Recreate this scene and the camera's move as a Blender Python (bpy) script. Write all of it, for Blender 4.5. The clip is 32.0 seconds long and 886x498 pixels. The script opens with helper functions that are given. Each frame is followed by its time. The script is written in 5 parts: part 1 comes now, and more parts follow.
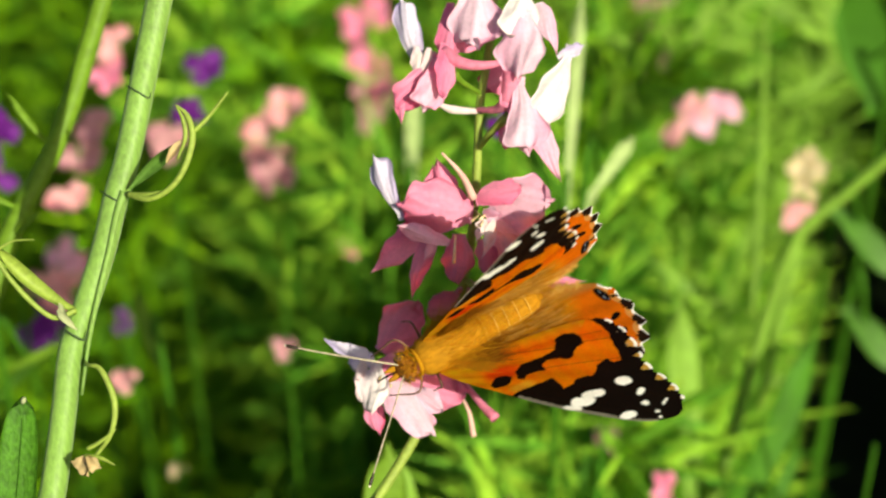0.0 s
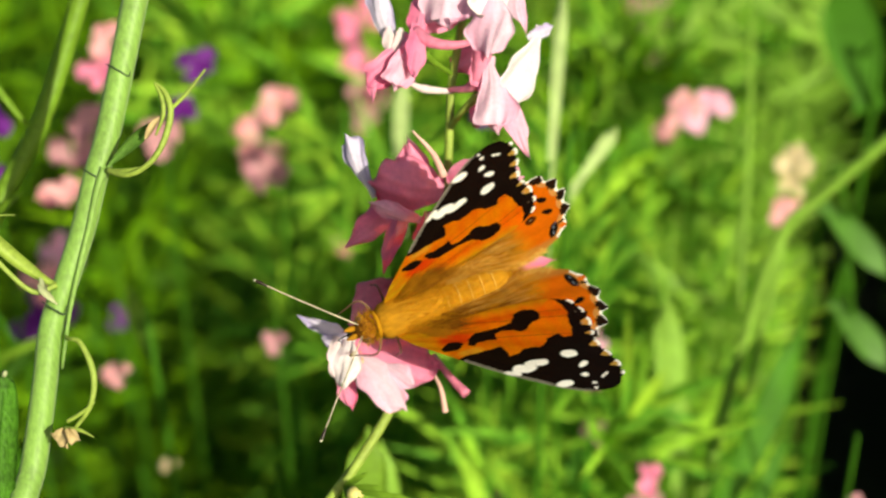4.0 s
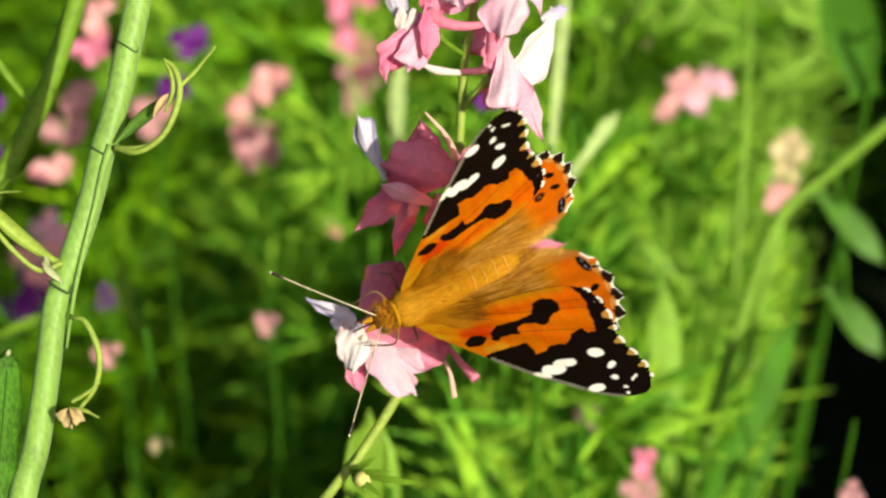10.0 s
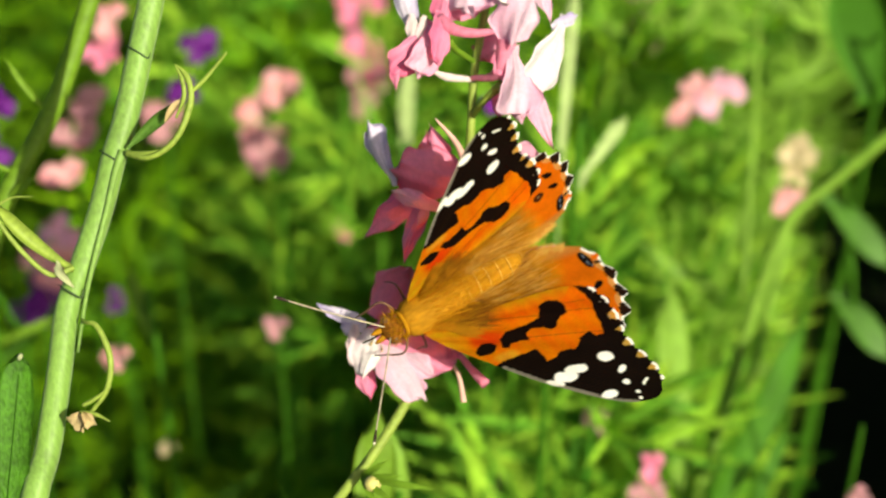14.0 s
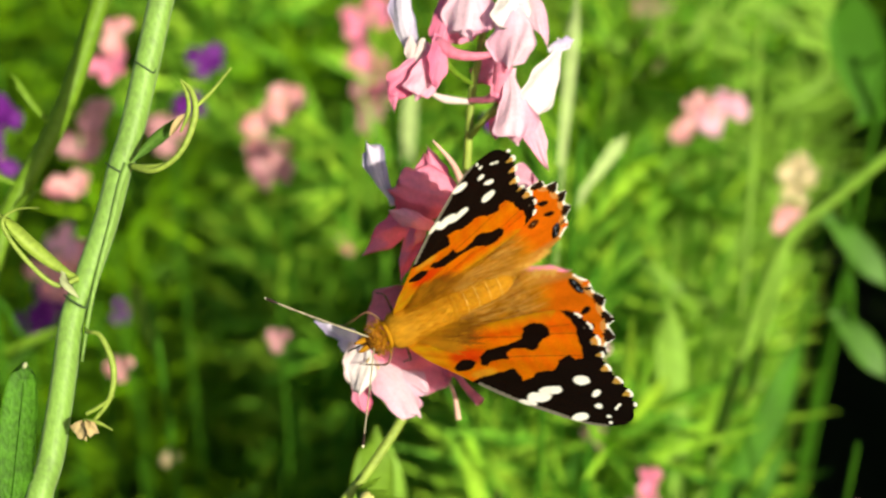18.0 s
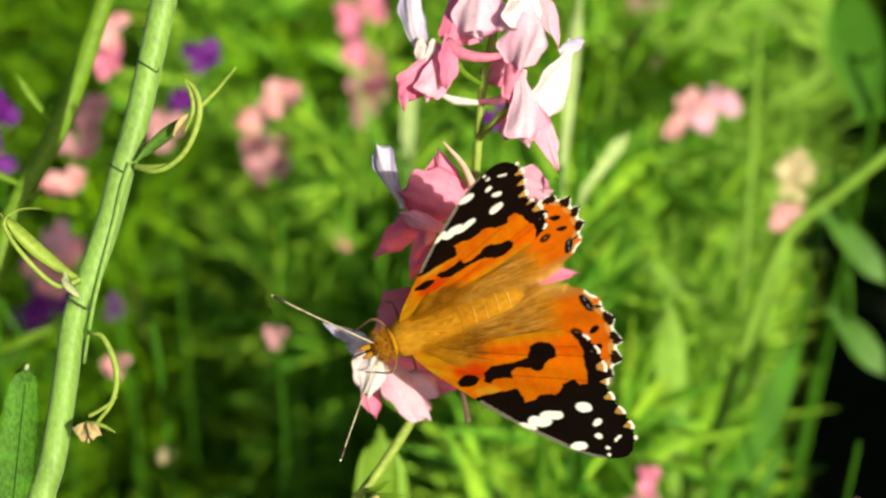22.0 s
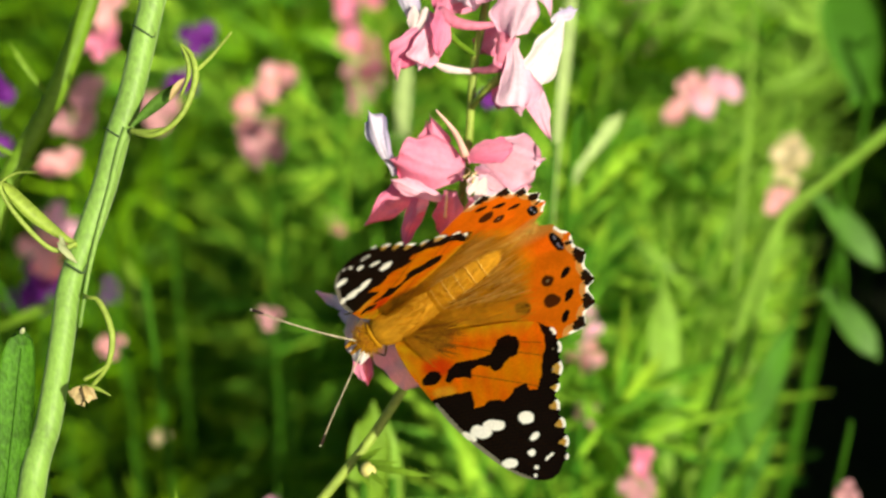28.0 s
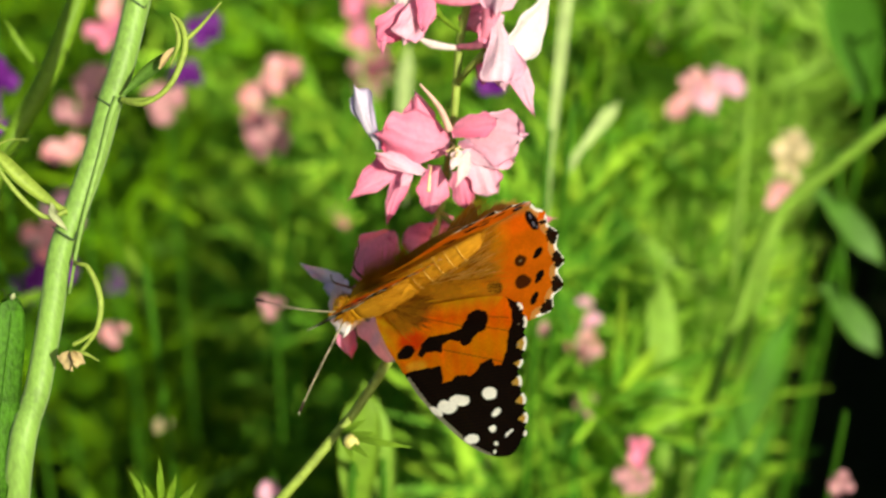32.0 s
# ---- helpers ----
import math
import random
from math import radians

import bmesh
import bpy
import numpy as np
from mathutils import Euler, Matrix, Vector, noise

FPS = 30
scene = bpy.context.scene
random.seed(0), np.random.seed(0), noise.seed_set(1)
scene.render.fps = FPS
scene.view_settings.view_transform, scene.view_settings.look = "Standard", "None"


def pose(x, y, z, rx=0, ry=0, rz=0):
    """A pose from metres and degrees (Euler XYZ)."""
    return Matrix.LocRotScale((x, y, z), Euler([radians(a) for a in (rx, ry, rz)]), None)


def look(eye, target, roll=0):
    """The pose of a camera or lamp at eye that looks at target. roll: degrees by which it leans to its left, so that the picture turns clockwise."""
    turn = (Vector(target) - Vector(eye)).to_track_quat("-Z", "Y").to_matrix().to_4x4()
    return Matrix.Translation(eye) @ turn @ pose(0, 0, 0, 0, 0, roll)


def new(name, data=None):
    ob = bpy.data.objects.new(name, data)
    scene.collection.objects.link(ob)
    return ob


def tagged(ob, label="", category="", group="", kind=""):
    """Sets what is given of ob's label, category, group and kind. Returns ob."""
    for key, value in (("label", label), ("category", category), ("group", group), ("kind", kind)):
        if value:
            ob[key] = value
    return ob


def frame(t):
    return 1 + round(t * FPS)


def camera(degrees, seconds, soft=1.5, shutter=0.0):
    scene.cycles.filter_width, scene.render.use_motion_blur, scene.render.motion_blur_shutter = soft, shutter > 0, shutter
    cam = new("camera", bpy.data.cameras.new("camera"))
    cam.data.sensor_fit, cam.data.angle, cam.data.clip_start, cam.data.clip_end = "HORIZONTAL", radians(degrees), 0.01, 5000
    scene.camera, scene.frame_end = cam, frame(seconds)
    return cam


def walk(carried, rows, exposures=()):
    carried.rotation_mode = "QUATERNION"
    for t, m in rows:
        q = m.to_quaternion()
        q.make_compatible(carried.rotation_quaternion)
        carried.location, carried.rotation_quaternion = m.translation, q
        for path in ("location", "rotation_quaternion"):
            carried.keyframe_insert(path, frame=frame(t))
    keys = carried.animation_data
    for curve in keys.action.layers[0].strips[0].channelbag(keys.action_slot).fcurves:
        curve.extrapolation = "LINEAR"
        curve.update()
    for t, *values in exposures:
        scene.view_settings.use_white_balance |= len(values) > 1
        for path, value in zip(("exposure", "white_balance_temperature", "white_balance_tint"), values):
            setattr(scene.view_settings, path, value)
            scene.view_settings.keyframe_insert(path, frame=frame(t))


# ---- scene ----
PATH = [
    (0, (-0.00032, 0.00459, 0.50739), (-0.0051, 0.8221, -0.0685), -0.80),
    (0.5, (-0.00112, 0.00269, 0.50823), (-0.0030, 0.8209, -0.0667), -0.97),
    (1, (-0.00311, 0.00458, 0.50747), (0.0008, 0.8217, -0.0690), -0.29),
    (1.5, (-0.00036, 0.00335, 0.50691), (-0.0044, 0.8225, -0.0667), -0.62),
    (2, (0.00220, 0.00155, 0.50626), (-0.0088, 0.8229, -0.0640), -1.07),
    (2.5, (0.00444, 0.00057, 0.50558), (-0.0120, 0.8236, -0.0623), -1.23),
    (3, (0.00490, 0.00107, 0.50469), (-0.0107, 0.8246, -0.0624), -1.07),
    (3.5, (0.00538, -0.00043, 0.50499), (-0.0107, 0.8240, -0.0608), -1.20),
    (5.5, (-0.00116, 0.00214, 0.50487), (0.0019, 0.8231, -0.0661), -0.11),
    (6, (-0.00108, 0.00229, 0.50430), (0.0027, 0.8229, -0.0672), 0.02),
    (6.5, (-0.00084, 0.00235, 0.50386), (0.0021, 0.8230, -0.0675), 0.16),
    (7, (0.00202, 0.00090, 0.50357), (-0.0046, 0.8227, -0.0662), -0.42),
    (7.5, (0.00203, 0.00135, 0.50231), (-0.0041, 0.8234, -0.0671), -0.33),
    (8, (0.00248, 0.00076, 0.50151), (-0.0045, 0.8231, -0.0675), -0.30),
    (8.5, (0.00287, 0.00047, 0.50165), (-0.0039, 0.8222, -0.0682), -0.32),
    (9, (0.00229, -0.00002, 0.50257), (-0.0017, 0.8209, -0.0685), -0.25),
    (9.5, (0.00070, 0.00071, 0.50357), (0.0027, 0.8197, -0.0702), -0.10),
    (10, (-0.00005, 0.00164, 0.50421), (0.0042, 0.8189, -0.0720), 0.14),
    (10.5, (0.00123, 0.00187, 0.50332), (0.0014, 0.8205, -0.0710), -0.14),
    (11, (0.00302, 0.00163, 0.50295), (-0.0021, 0.8214, -0.0697), -0.34),
    (11.5, (0.00358, 0.00158, 0.50209), (-0.0035, 0.8227, -0.0686), -0.43),
    (12, (0.00329, 0.00147, 0.50351), (-0.0031, 0.8212, -0.0692), -0.22),
    (12.5, (0.00125, 0.00115, 0.50405), (-0.0002, 0.8207, -0.0689), -0.14),
    (13, (-0.00022, 0.00056, 0.50466), (0.0006, 0.8195, -0.0693), 0.03),
    (13.5, (-0.00140, 0.00130, 0.50506), (0.0019, 0.8190, -0.0706), 0.22),
    (14, (-0.00039, 0.00107, 0.50494), (-0.0003, 0.8193, -0.0699), 0.08),
    (14.5, (-0.00055, 0.00225, 0.50553), (0.0001, 0.8191, -0.0714), 0.33),
    (16.5, (-0.00191, 0.00109, 0.50821), (0.0018, 0.8183, -0.0681), 0.69),
    (17, (-0.00028, 0.00016, 0.50834), (-0.0015, 0.8189, -0.0658), 0.39),
    (17.5, (-0.00056, 0.00023, 0.50808), (-0.0013, 0.8198, -0.0649), 0.63),
    (18, (0.00101, -0.00084, 0.50693), (-0.0043, 0.8214, -0.0621), 0.41),
    (18.5, (0.00155, -0.00117, 0.50620), (-0.0057, 0.8224, -0.0610), 0.26),
    (19, (0.00144, -0.00088, 0.50608), (-0.0057, 0.8227, -0.0611), 0.26),
    (19.5, (0.00056, -0.00092, 0.50597), (-0.0047, 0.8226, -0.0612), 0.47),
    (20, (-0.00111, -0.00043, 0.50609), (-0.0018, 0.8222, -0.0625), 0.63),
    (20.5, (-0.00200, -0.00025, 0.50640), (-0.0003, 0.8216, -0.0634), 0.49),
    (21, (-0.00339, 0.00081, 0.50754), (0.0030, 0.8201, -0.0658), 0.85),
    (21.5, (-0.00246, 0.00087, 0.50754), (0.0028, 0.8201, -0.0659), 0.73),
    (22, (-0.00215, 0.00084, 0.50739), (0.0036, 0.8197, -0.0666), 0.93),
    (22.5, (-0.00082, -0.00025, 0.50567), (0.0032, 0.8211, -0.0647), 0.71),
    (23, (-0.00032, -0.00033, 0.50525), (0.0042, 0.8205, -0.0659), 0.84),
    (23.5, (0.00124, -0.00118, 0.50528), (0.0025, 0.8198, -0.0657), 0.66),
    (24, (0.00095, -0.00151, 0.50457), (0.0033, 0.8202, -0.0654), 0.79),
    (24.5, (0.00037, -0.00170, 0.50467), (0.0047, 0.8190, -0.0667), 0.96),
    (25, (-0.00095, -0.00206, 0.50409), (0.0067, 0.8192, -0.0664), 1.10),
    (25.5, (-0.00154, -0.00194, 0.50514), (0.0077, 0.8176, -0.0677), 1.18),
    (27.5, (-0.00124, -0.00217, 0.50372), (0.0063, 0.8186, -0.0676), 1.15),
    (28, (-0.00140, -0.00187, 0.50476), (0.0053, 0.8174, -0.0686), 1.12),
    (28.5, (-0.00249, -0.00114, 0.50539), (0.0064, 0.8169, -0.0697), 1.20),
    (29, (-0.00371, -0.00058, 0.50653), (0.0073, 0.8155, -0.0714), 1.24),
    (29.5, (-0.00437, -0.00124, 0.50654), (0.0078, 0.8150, -0.0711), 1.30),
    (30, (-0.00379, -0.00203, 0.50621), (0.0068, 0.8146, -0.0709), 1.39),
    (30.5, (-0.00137, -0.00335, 0.50577), (0.0032, 0.8148, -0.0691), 1.16),
    (31, (0.00013, -0.00385, 0.50448), (0.0007, 0.8163, -0.0676), 0.98),
    (31.5, (0.00191, -0.00443, 0.50403), (-0.0025, 0.8165, -0.0670), 0.94),
    (32, (0.00326, -0.00578, 0.50199), (-0.0049, 0.8184, -0.0643), 1.03),
]

cam = camera(30.0, 32.0, soft=2.3)
walk(cam, [(t, look(eye, target, roll)) for t, eye, target, roll in PATH], [(0.0, 0.17), (14.0, 0.17), (18.0, 0.21), (22.0, 0.17), (25.0, 0.10), (28.0, 0.17), (32.0, 0.15)])
cam.data.dof.use_dof = True
cam.data.dof.focus_distance = 0.173
cam.data.dof.aperture_fstop = 21.5

# ---- light: a low sun behind the viewer's right shoulder, open sky ----
SUN_TO = Vector((0.50, -0.704, 0.494)).normalized()
world = bpy.data.worlds.new("sky")
scene.world = world
world.use_nodes = True
sky = world.node_tree.nodes.new("ShaderNodeTexSky")
sky.sky_type, sky.sun_disc = "NISHITA", False
sky.sun_elevation = math.asin(SUN_TO.z)
sky.sun_rotation = math.atan2(SUN_TO.x, SUN_TO.y)
sky.dust_density, sky.ozone_density = 3.0, 0.4
back = world.node_tree.nodes["Background"]
world.node_tree.links.new(sky.outputs[0], back.inputs[0])
back.inputs[1].default_value = 0.074
sun = new("sun", bpy.data.lights.new("sun", "SUN"))
sun.data.energy, sun.data.angle, sun.data.color = 5.3, radians(0.5), (1.0, 0.95, 0.72)
sun.matrix_world = look(SUN_TO * 5, (0, 0, 0))

# ---- the frame of the clearing: millimetres right, up and toward the viewer, tilted with the slope of the view ----
RIGHT, UP, TOWARD = Vector((1, 0, 0)), Vector((0, 0.5740, 0.8190)).normalized(), Vector((0, -0.8190, 0.5740)).normalized()
CENTRE = Vector((0, 0, 0.505)) - TOWARD * 0.183
FRAME = Matrix.Translation(CENTRE) @ Matrix((RIGHT, UP, TOWARD)).transposed().to_4x4()


def at(r, u, a):
    """A place r mm right, u mm up and a mm away from the middle of the clearing."""
    return CENTRE + (RIGHT * r + UP * u - TOWARD * a) * 0.001


# ---- materials ----
def shade(name, base, rough=0.6, vary=0.25, scale=60.0, glow=0.0, thin=0.0, attr="", metal=0.0, bump=0.0, fine=600.0, hue=0.0, streak=None, sheen=0.0, spec=0.3, clear=0.0, mixed=0.0):
    """A surface of that base colour with two scales of variation; thin: the share of light that passes through it."""
    m = bpy.data.materials.new(name)
    m.use_nodes = True
    nt = m.node_tree
    n, l = nt.nodes, nt.links
    bsdf = n["Principled BSDF"]
    co = n.new("ShaderNodeTexCoord")
    src = co.outputs["Object"]
    if streak:
        mp = n.new("ShaderNodeMapping")
        mp.inputs["Scale"].default_value = streak
        l.new(src, mp.inputs[0])
        src = mp.outputs[0]
    coarse = n.new("ShaderNodeTexNoise")
    coarse.inputs["Scale"].default_value, coarse.inputs["Detail"].default_value = scale, 3
    grain = n.new("ShaderNodeTexNoise")
    grain.inputs["Scale"].default_value, grain.inputs["Detail"].default_value = fine, 2
    l.new(src, coarse.inputs["Vector"]), l.new(src, grain.inputs["Vector"])
    add = n.new("ShaderNodeMath")
    add.operation = "ADD"
    l.new(coarse.outputs["Fac"], add.inputs[0]), l.new(grain.outputs["Fac"], add.inputs[1])
    rng = n.new("ShaderNodeMapRange")
    rng.inputs[1].default_value, rng.inputs[2].default_value = 0.7, 1.3
    rng.inputs[3].default_value, rng.inputs[4].default_value = 1 - vary, 1 + vary
    l.new(add.outputs[0], rng.inputs[0])
    hsv = n.new("ShaderNodeHueSaturation")
    l.new(rng.outputs[0], hsv.inputs["Value"])
    if attr:
        ca = n.new("ShaderNodeVertexColor")
        ca.layer_name = attr
        l.new(ca.outputs[0], hsv.inputs["Color"])
    else:
        hsv.inputs["Color"].default_value = (*base, 1)
    if hue:
        geo = n.new("ShaderNodeNewGeometry")
        hr = n.new("ShaderNodeMapRange")
        hr.inputs[3].default_value, hr.inputs[4].default_value = 0.5 - hue, 0.5 + hue
        l.new(geo.outputs["Random Per Island"], hr.inputs[0])
        l.new(hr.outputs[0], hsv.inputs["Hue"])
        if mixed:
            age = n.new("ShaderNodeMapRange")
            age.inputs[3].default_value, age.inputs[4].default_value = 1 + mixed, 1 - mixed
            both = n.new("ShaderNodeMath")
            both.operation = "MULTIPLY"
            l.new(geo.outputs["Random Per Island"], age.inputs[0])
            l.new(age.outputs[0], both.inputs[0]), l.new(rng.outputs[0], both.inputs[1])
            l.new(both.outputs[0], hsv.inputs["Value"])
    l.new(hsv.outputs[0], bsdf.inputs["Base Color"])
    bsdf.inputs["Roughness"].default_value, bsdf.inputs["Metallic"].default_value = rough, metal
    bsdf.inputs["Specular IOR Level"].default_value = spec
    if sheen:
        bsdf.inputs["Sheen Weight"].default_value = sheen
    if bump:
        bm = n.new("ShaderNodeBump")
        bm.inputs["Strength"].default_value, bm.inputs["Distance"].default_value = bump, 0.0002
        l.new(add.outputs[0], bm.inputs["Height"])
        l.new(bm.outputs[0], bsdf.inputs["Normal"])
    if thin:
        tr = n.new("ShaderNodeBsdfTranslucent")
        l.new(hsv.outputs[0], tr.inputs["Color"])
        mix = n.new("ShaderNodeMixShader")
        mix.inputs[0].default_value = thin
        l.new(bsdf.outputs[0], mix.inputs[1]), l.new(tr.outputs[0], mix.inputs[2])
        last = mix
        if attr and clear:
            rgb = n.new("ShaderNodeSeparateColor")
            l.new(ca.outputs[0], rgb.inputs[0])
            for share, node in ((thin, mix), (clear, None)):
                dense = n.new("ShaderNodeMath")
                dense.operation, dense.use_clamp = "MULTIPLY_ADD", True
                dense.inputs[1].default_value, dense.inputs[2].default_value = -0.85 * share, share
                l.new(rgb.outputs[2], dense.inputs[0])
                if node:
                    l.new(dense.outputs[0], node.inputs[0])
        if clear:
            see = n.new("ShaderNodeBsdfTransparent")
            l.new(hsv.outputs[0], see.inputs["Color"])
            last = n.new("ShaderNodeMixShader")
            last.inputs[0].default_value = clear
            if attr:
                l.new(dense.outputs[0], last.inputs[0])
            l.new(mix.outputs[0], last.inputs[1]), l.new(see.outputs[0], last.inputs[2])
        l.new(last.outputs[0], n["Material Output"].inputs[0])
    return m


ROSE = shade("rose_petal", (0.86, 0.28, 0.42), 0.55, 0.22, 220, thin=0.35, bump=0.5, fine=1500)
CREAM = shade("cream_petal", (0.86, 0.74, 0.72), 0.55, 0.12, 220, thin=0.3, bump=0.5, fine=1500)
SPUR = shade("spur", (0.80, 0.50, 0.42), 0.55, 0.25, 220, thin=0.2)
PETAL = shade("petal", (1, 1, 1), 0.5, 0.10, 400, attr="scales", thin=0.42, bump=0.3, fine=2200)
TINTS = {"rose": ((0.90, 0.21, 0.40), (0.94, 0.40, 0.58)), "blush": ((0.93, 0.44, 0.62), (0.96, 0.68, 0.81)), "cream": ((0.88, 0.68, 0.72), (0.93, 0.85, 0.82)),
         "lilac": ((0.62, 0.53, 0.80), (0.88, 0.82, 0.93)),
         "pale": ((0.91, 0.52, 0.70), (0.95, 0.76, 0.86)), "white": ((0.92, 0.80, 0.84), (0.95, 0.92, 0.89)), "spur": ((0.70, 0.44, 0.36), (0.78, 0.42, 0.46)), "purple": ((0.15, 0.010, 0.25), (0.25, 0.03, 0.38)),
         "pink": ((0.88, 0.36, 0.40), (0.93, 0.60, 0.60)), "dusk": ((0.62, 0.28, 0.33), (0.76, 0.44, 0.46)), "straw": ((0.72, 0.66, 0.30), (0.80, 0.66, 0.46))}


def tinted(kind, spots, seed):
    """Colours over a petal: paler along the middle and base, fine veins, a few dusky flecks."""
    rnd = random.Random(seed)
    deep, pale = (Vector(c) for c in TINTS[kind])
    lean, k = rnd.uniform(-0.5, 0.5), rnd.uniform(0.7, 1.3)
    out = []
    for s, v in spots:
        w = 0.5 + 0.5 * math.sin(2.2 * v * k + 2.5 * s + lean * 4)
        w = min(1, max(0, 0.65 * w + 0.35 * (1 - s)))
        vein = 0.975 + 0.025 * math.cos(v * 22 + 2 * s)
        out.append((*(deep.lerp(pale, w) * vein), 1))
    return out


STEM = shade("stem_green", (0.185, 0.335, 0.052), 0.55, 0.26, 260, bump=0.3, fine=2200, streak=(1, 1, 0.16), spec=0.5, sheen=0.15)
STALK = shade("stalk_green", (0.25, 0.34, 0.05), 0.55, 0.25, 300, bump=0.4, fine=1600)
LEAF = shade("leaf_green", (0.06, 0.19, 0.010), 0.55, 0.25, 120, thin=0.25, bump=0.4, fine=900, spec=0.12)
PALE = shade("pale_leaf", (0.18, 0.33, 0.022), 0.5, 0.2, 120, thin=0.3, fine=900, spec=0.2)
MEADOW = shade("meadow_leaf", (0.090, 0.222, 0.002), 0.6, 0.6, 30, thin=0.12, hue=0.018, fine=300, spec=0.10, mixed=0.6)
# nearly black: the deep shade between the plants is put into the soil's colour
SHADED_SOIL = shade("soil", (0.009, 0.014, 0.003), 0.95, 0.5, 40, bump=0.8, fine=300)
IVORY_STAMEN = shade("stamen", (0.85, 0.66, 0.36), 0.6, 0.2, 900)
DRY = shade("dry_husk", (0.55, 0.42, 0.20), 0.7, 0.3, 400, thin=0.2, bump=0.5)


# ---- mesh helpers ----
def link(name, verts, faces, material, parent=None, label="", smooth=True, colours=None):
    """One mesh object from vertices and faces, under its thing if there is one."""
    me = bpy.data.meshes.new(name)
    me.from_pydata([tuple(v) for v in verts], [], faces)
    if smooth:
        me.polygons.foreach_set("use_smooth", [True] * len(me.polygons))
    if colours is not None:
        ca = me.color_attributes.new("scales", "FLOAT_COLOR", "POINT")
        ca.data.foreach_set("color", np.asarray(colours, dtype=np.float32).ravel())
    me.materials.append(material)
    ob = new(name, me)
    if parent:
        ob.parent = parent
    if label:
        ob["label"] = label
    return ob


def empty(name, place, label, category, group="", kind=""):
    ob = new(name)
    ob.empty_display_size = 0.005
    ob.location = place
    return tagged(ob, label, category, group, kind)


def spline(points, steps):
    """Catmull-Rom through the points."""
    p = [Vector(q) for q in points]
    p = [p[0] * 2 - p[1], *p, p[-1] * 2 - p[-2]]
    out = []
    for i in range(1, len(p) - 2):
        for k in range(steps):
            t = k / steps
            a, b, c, d = p[i - 1:i + 3]
            out.append(0.5 * ((2 * b) + (c - a) * t + (2 * a - 5 * b + 4 * c - d) * t * t + (3 * b - a - 3 * c + d) * t ** 3))
    out.append(p[-2])
    return out


def tube(path, radii, sides=10, ridge=0.0, ridges=5):
    """Vertices and faces of a tapered tube along a path of vectors, with closed ends."""
    verts, faces, n = [], [], len(path)
    side = None
    for i, c in enumerate(path):
        way = (path[min(i + 1, n - 1)] - path[max(i - 1, 0)]).normalized()
        if side is None:
            side = way.orthogonal().normalized()
        side = (side - way * side.dot(way)).normalized()
        other = way.cross(side)
        f = i / (n - 1) * (len(radii) - 1)
        k = min(int(f), len(radii) - 2)
        r = radii[k] + (radii[k + 1] - radii[k]) * (f - k)
        for s in range(sides):
            g = 2 * math.pi * s / sides
            rr = r * (1 + ridge * math.cos(ridges * g))
            verts.append(c + (side * math.cos(g) + other * math.sin(g)) * rr)
    for i in range(n - 1):
        for s in range(sides):
            a, b = i * sides + s, i * sides + (s + 1) % sides
            faces.append((a, b, b + sides, a + sides))
    faces.append(tuple(range(sides))[::-1])
    faces.append(tuple((n - 1) * sides + s for s in range(sides)))
    return verts, faces


def blade(base, tip, width, face, bow=0.15, cup=0.2, blunt=0.5, ruffle=0.0, nl=12, nw=6, seed=0, neck=0.25, thick=0.012, fold=0.0, uneven=0.0, twist=0.0, rise=0.75, point=0.12):
    """A petal or leaf from base to tip, facing the way of face: cupped, bowed, creased along the middle, with a wavy uneven rim.
    Returns vertices, faces and the place of each vertex along and across."""
    rnd = random.Random(seed)
    base, tip = Vector(base), Vector(tip)
    ax = tip - base
    length = ax.length
    ax.normalize()
    nz = (face - ax * face.dot(ax)).normalized()
    ay = nz.cross(ax)
    ph, pk, ps = rnd.uniform(0, 6), rnd.uniform(3, 5), rnd.uniform(5, 8)
    e1, e2, e3 = rnd.uniform(0, 6), rnd.uniform(0, 6), rnd.uniform(-1, 1)
    top, faces, spots = [], [], []
    for i in range(nl + 1):
        s = i / nl
        peak = rise / (rise + blunt)
        wide = max(neck * (1 - s) ** 2, (s / peak) ** rise * ((1 - s) / (1 - peak)) ** blunt)
        wide = max(wide, 0.02) * width * 0.5
        turn = twist * (s - 0.3)
        for j in range(nw + 1):
            v = 2 * j / nw - 1
            edge = 1 + uneven * (math.sin(3.1 * s * 3 + (e1 if v > 0 else e2)) * 0.6 + 0.4 * math.sin(17 * s + e1 * v))
            r = ruffle * width * (math.sin(pk * v + ps * s + ph) * (0.4 + abs(v)) + 0.35 * math.sin(13 * v + 9 * s + e2)) * s
            h = bow * length * (4 * s * (1 - s)) + cup * wide * v * v + fold * wide * abs(v) + r
            end = 1 - abs(v) ** 2.2 * point * s + uneven * 0.25 * s * math.sin(6 * v + e3 * 3)
            lat = wide * v * edge
            top.append(base + ax * (length * s * end) + ay * (lat * math.cos(turn)) + nz * (h + lat * math.sin(turn)))
            spots.append((s, v))
    c = nw + 1
    down = [p - nz * (thick * width) for p in top]
    k = len(top)
    for i in range(nl):
        for j in range(nw):
            a = i * c + j
            faces.append((a, a + c, a + c + 1, a + 1))
            faces.append((k + a, k + a + 1, k + a + c + 1, k + a + c))
    rim = [i * c for i in range(nl + 1)] + [nl * c + j for j in range(1, c)] + [i * c + nw for i in range(nl - 1, -1, -1)] + list(range(nw - 1, 0, -1))
    for a, b in zip(rim, rim[1:] + rim[:1]):
        faces.append((a, b, k + b, k + a))
    return top + down, faces, spots + spots


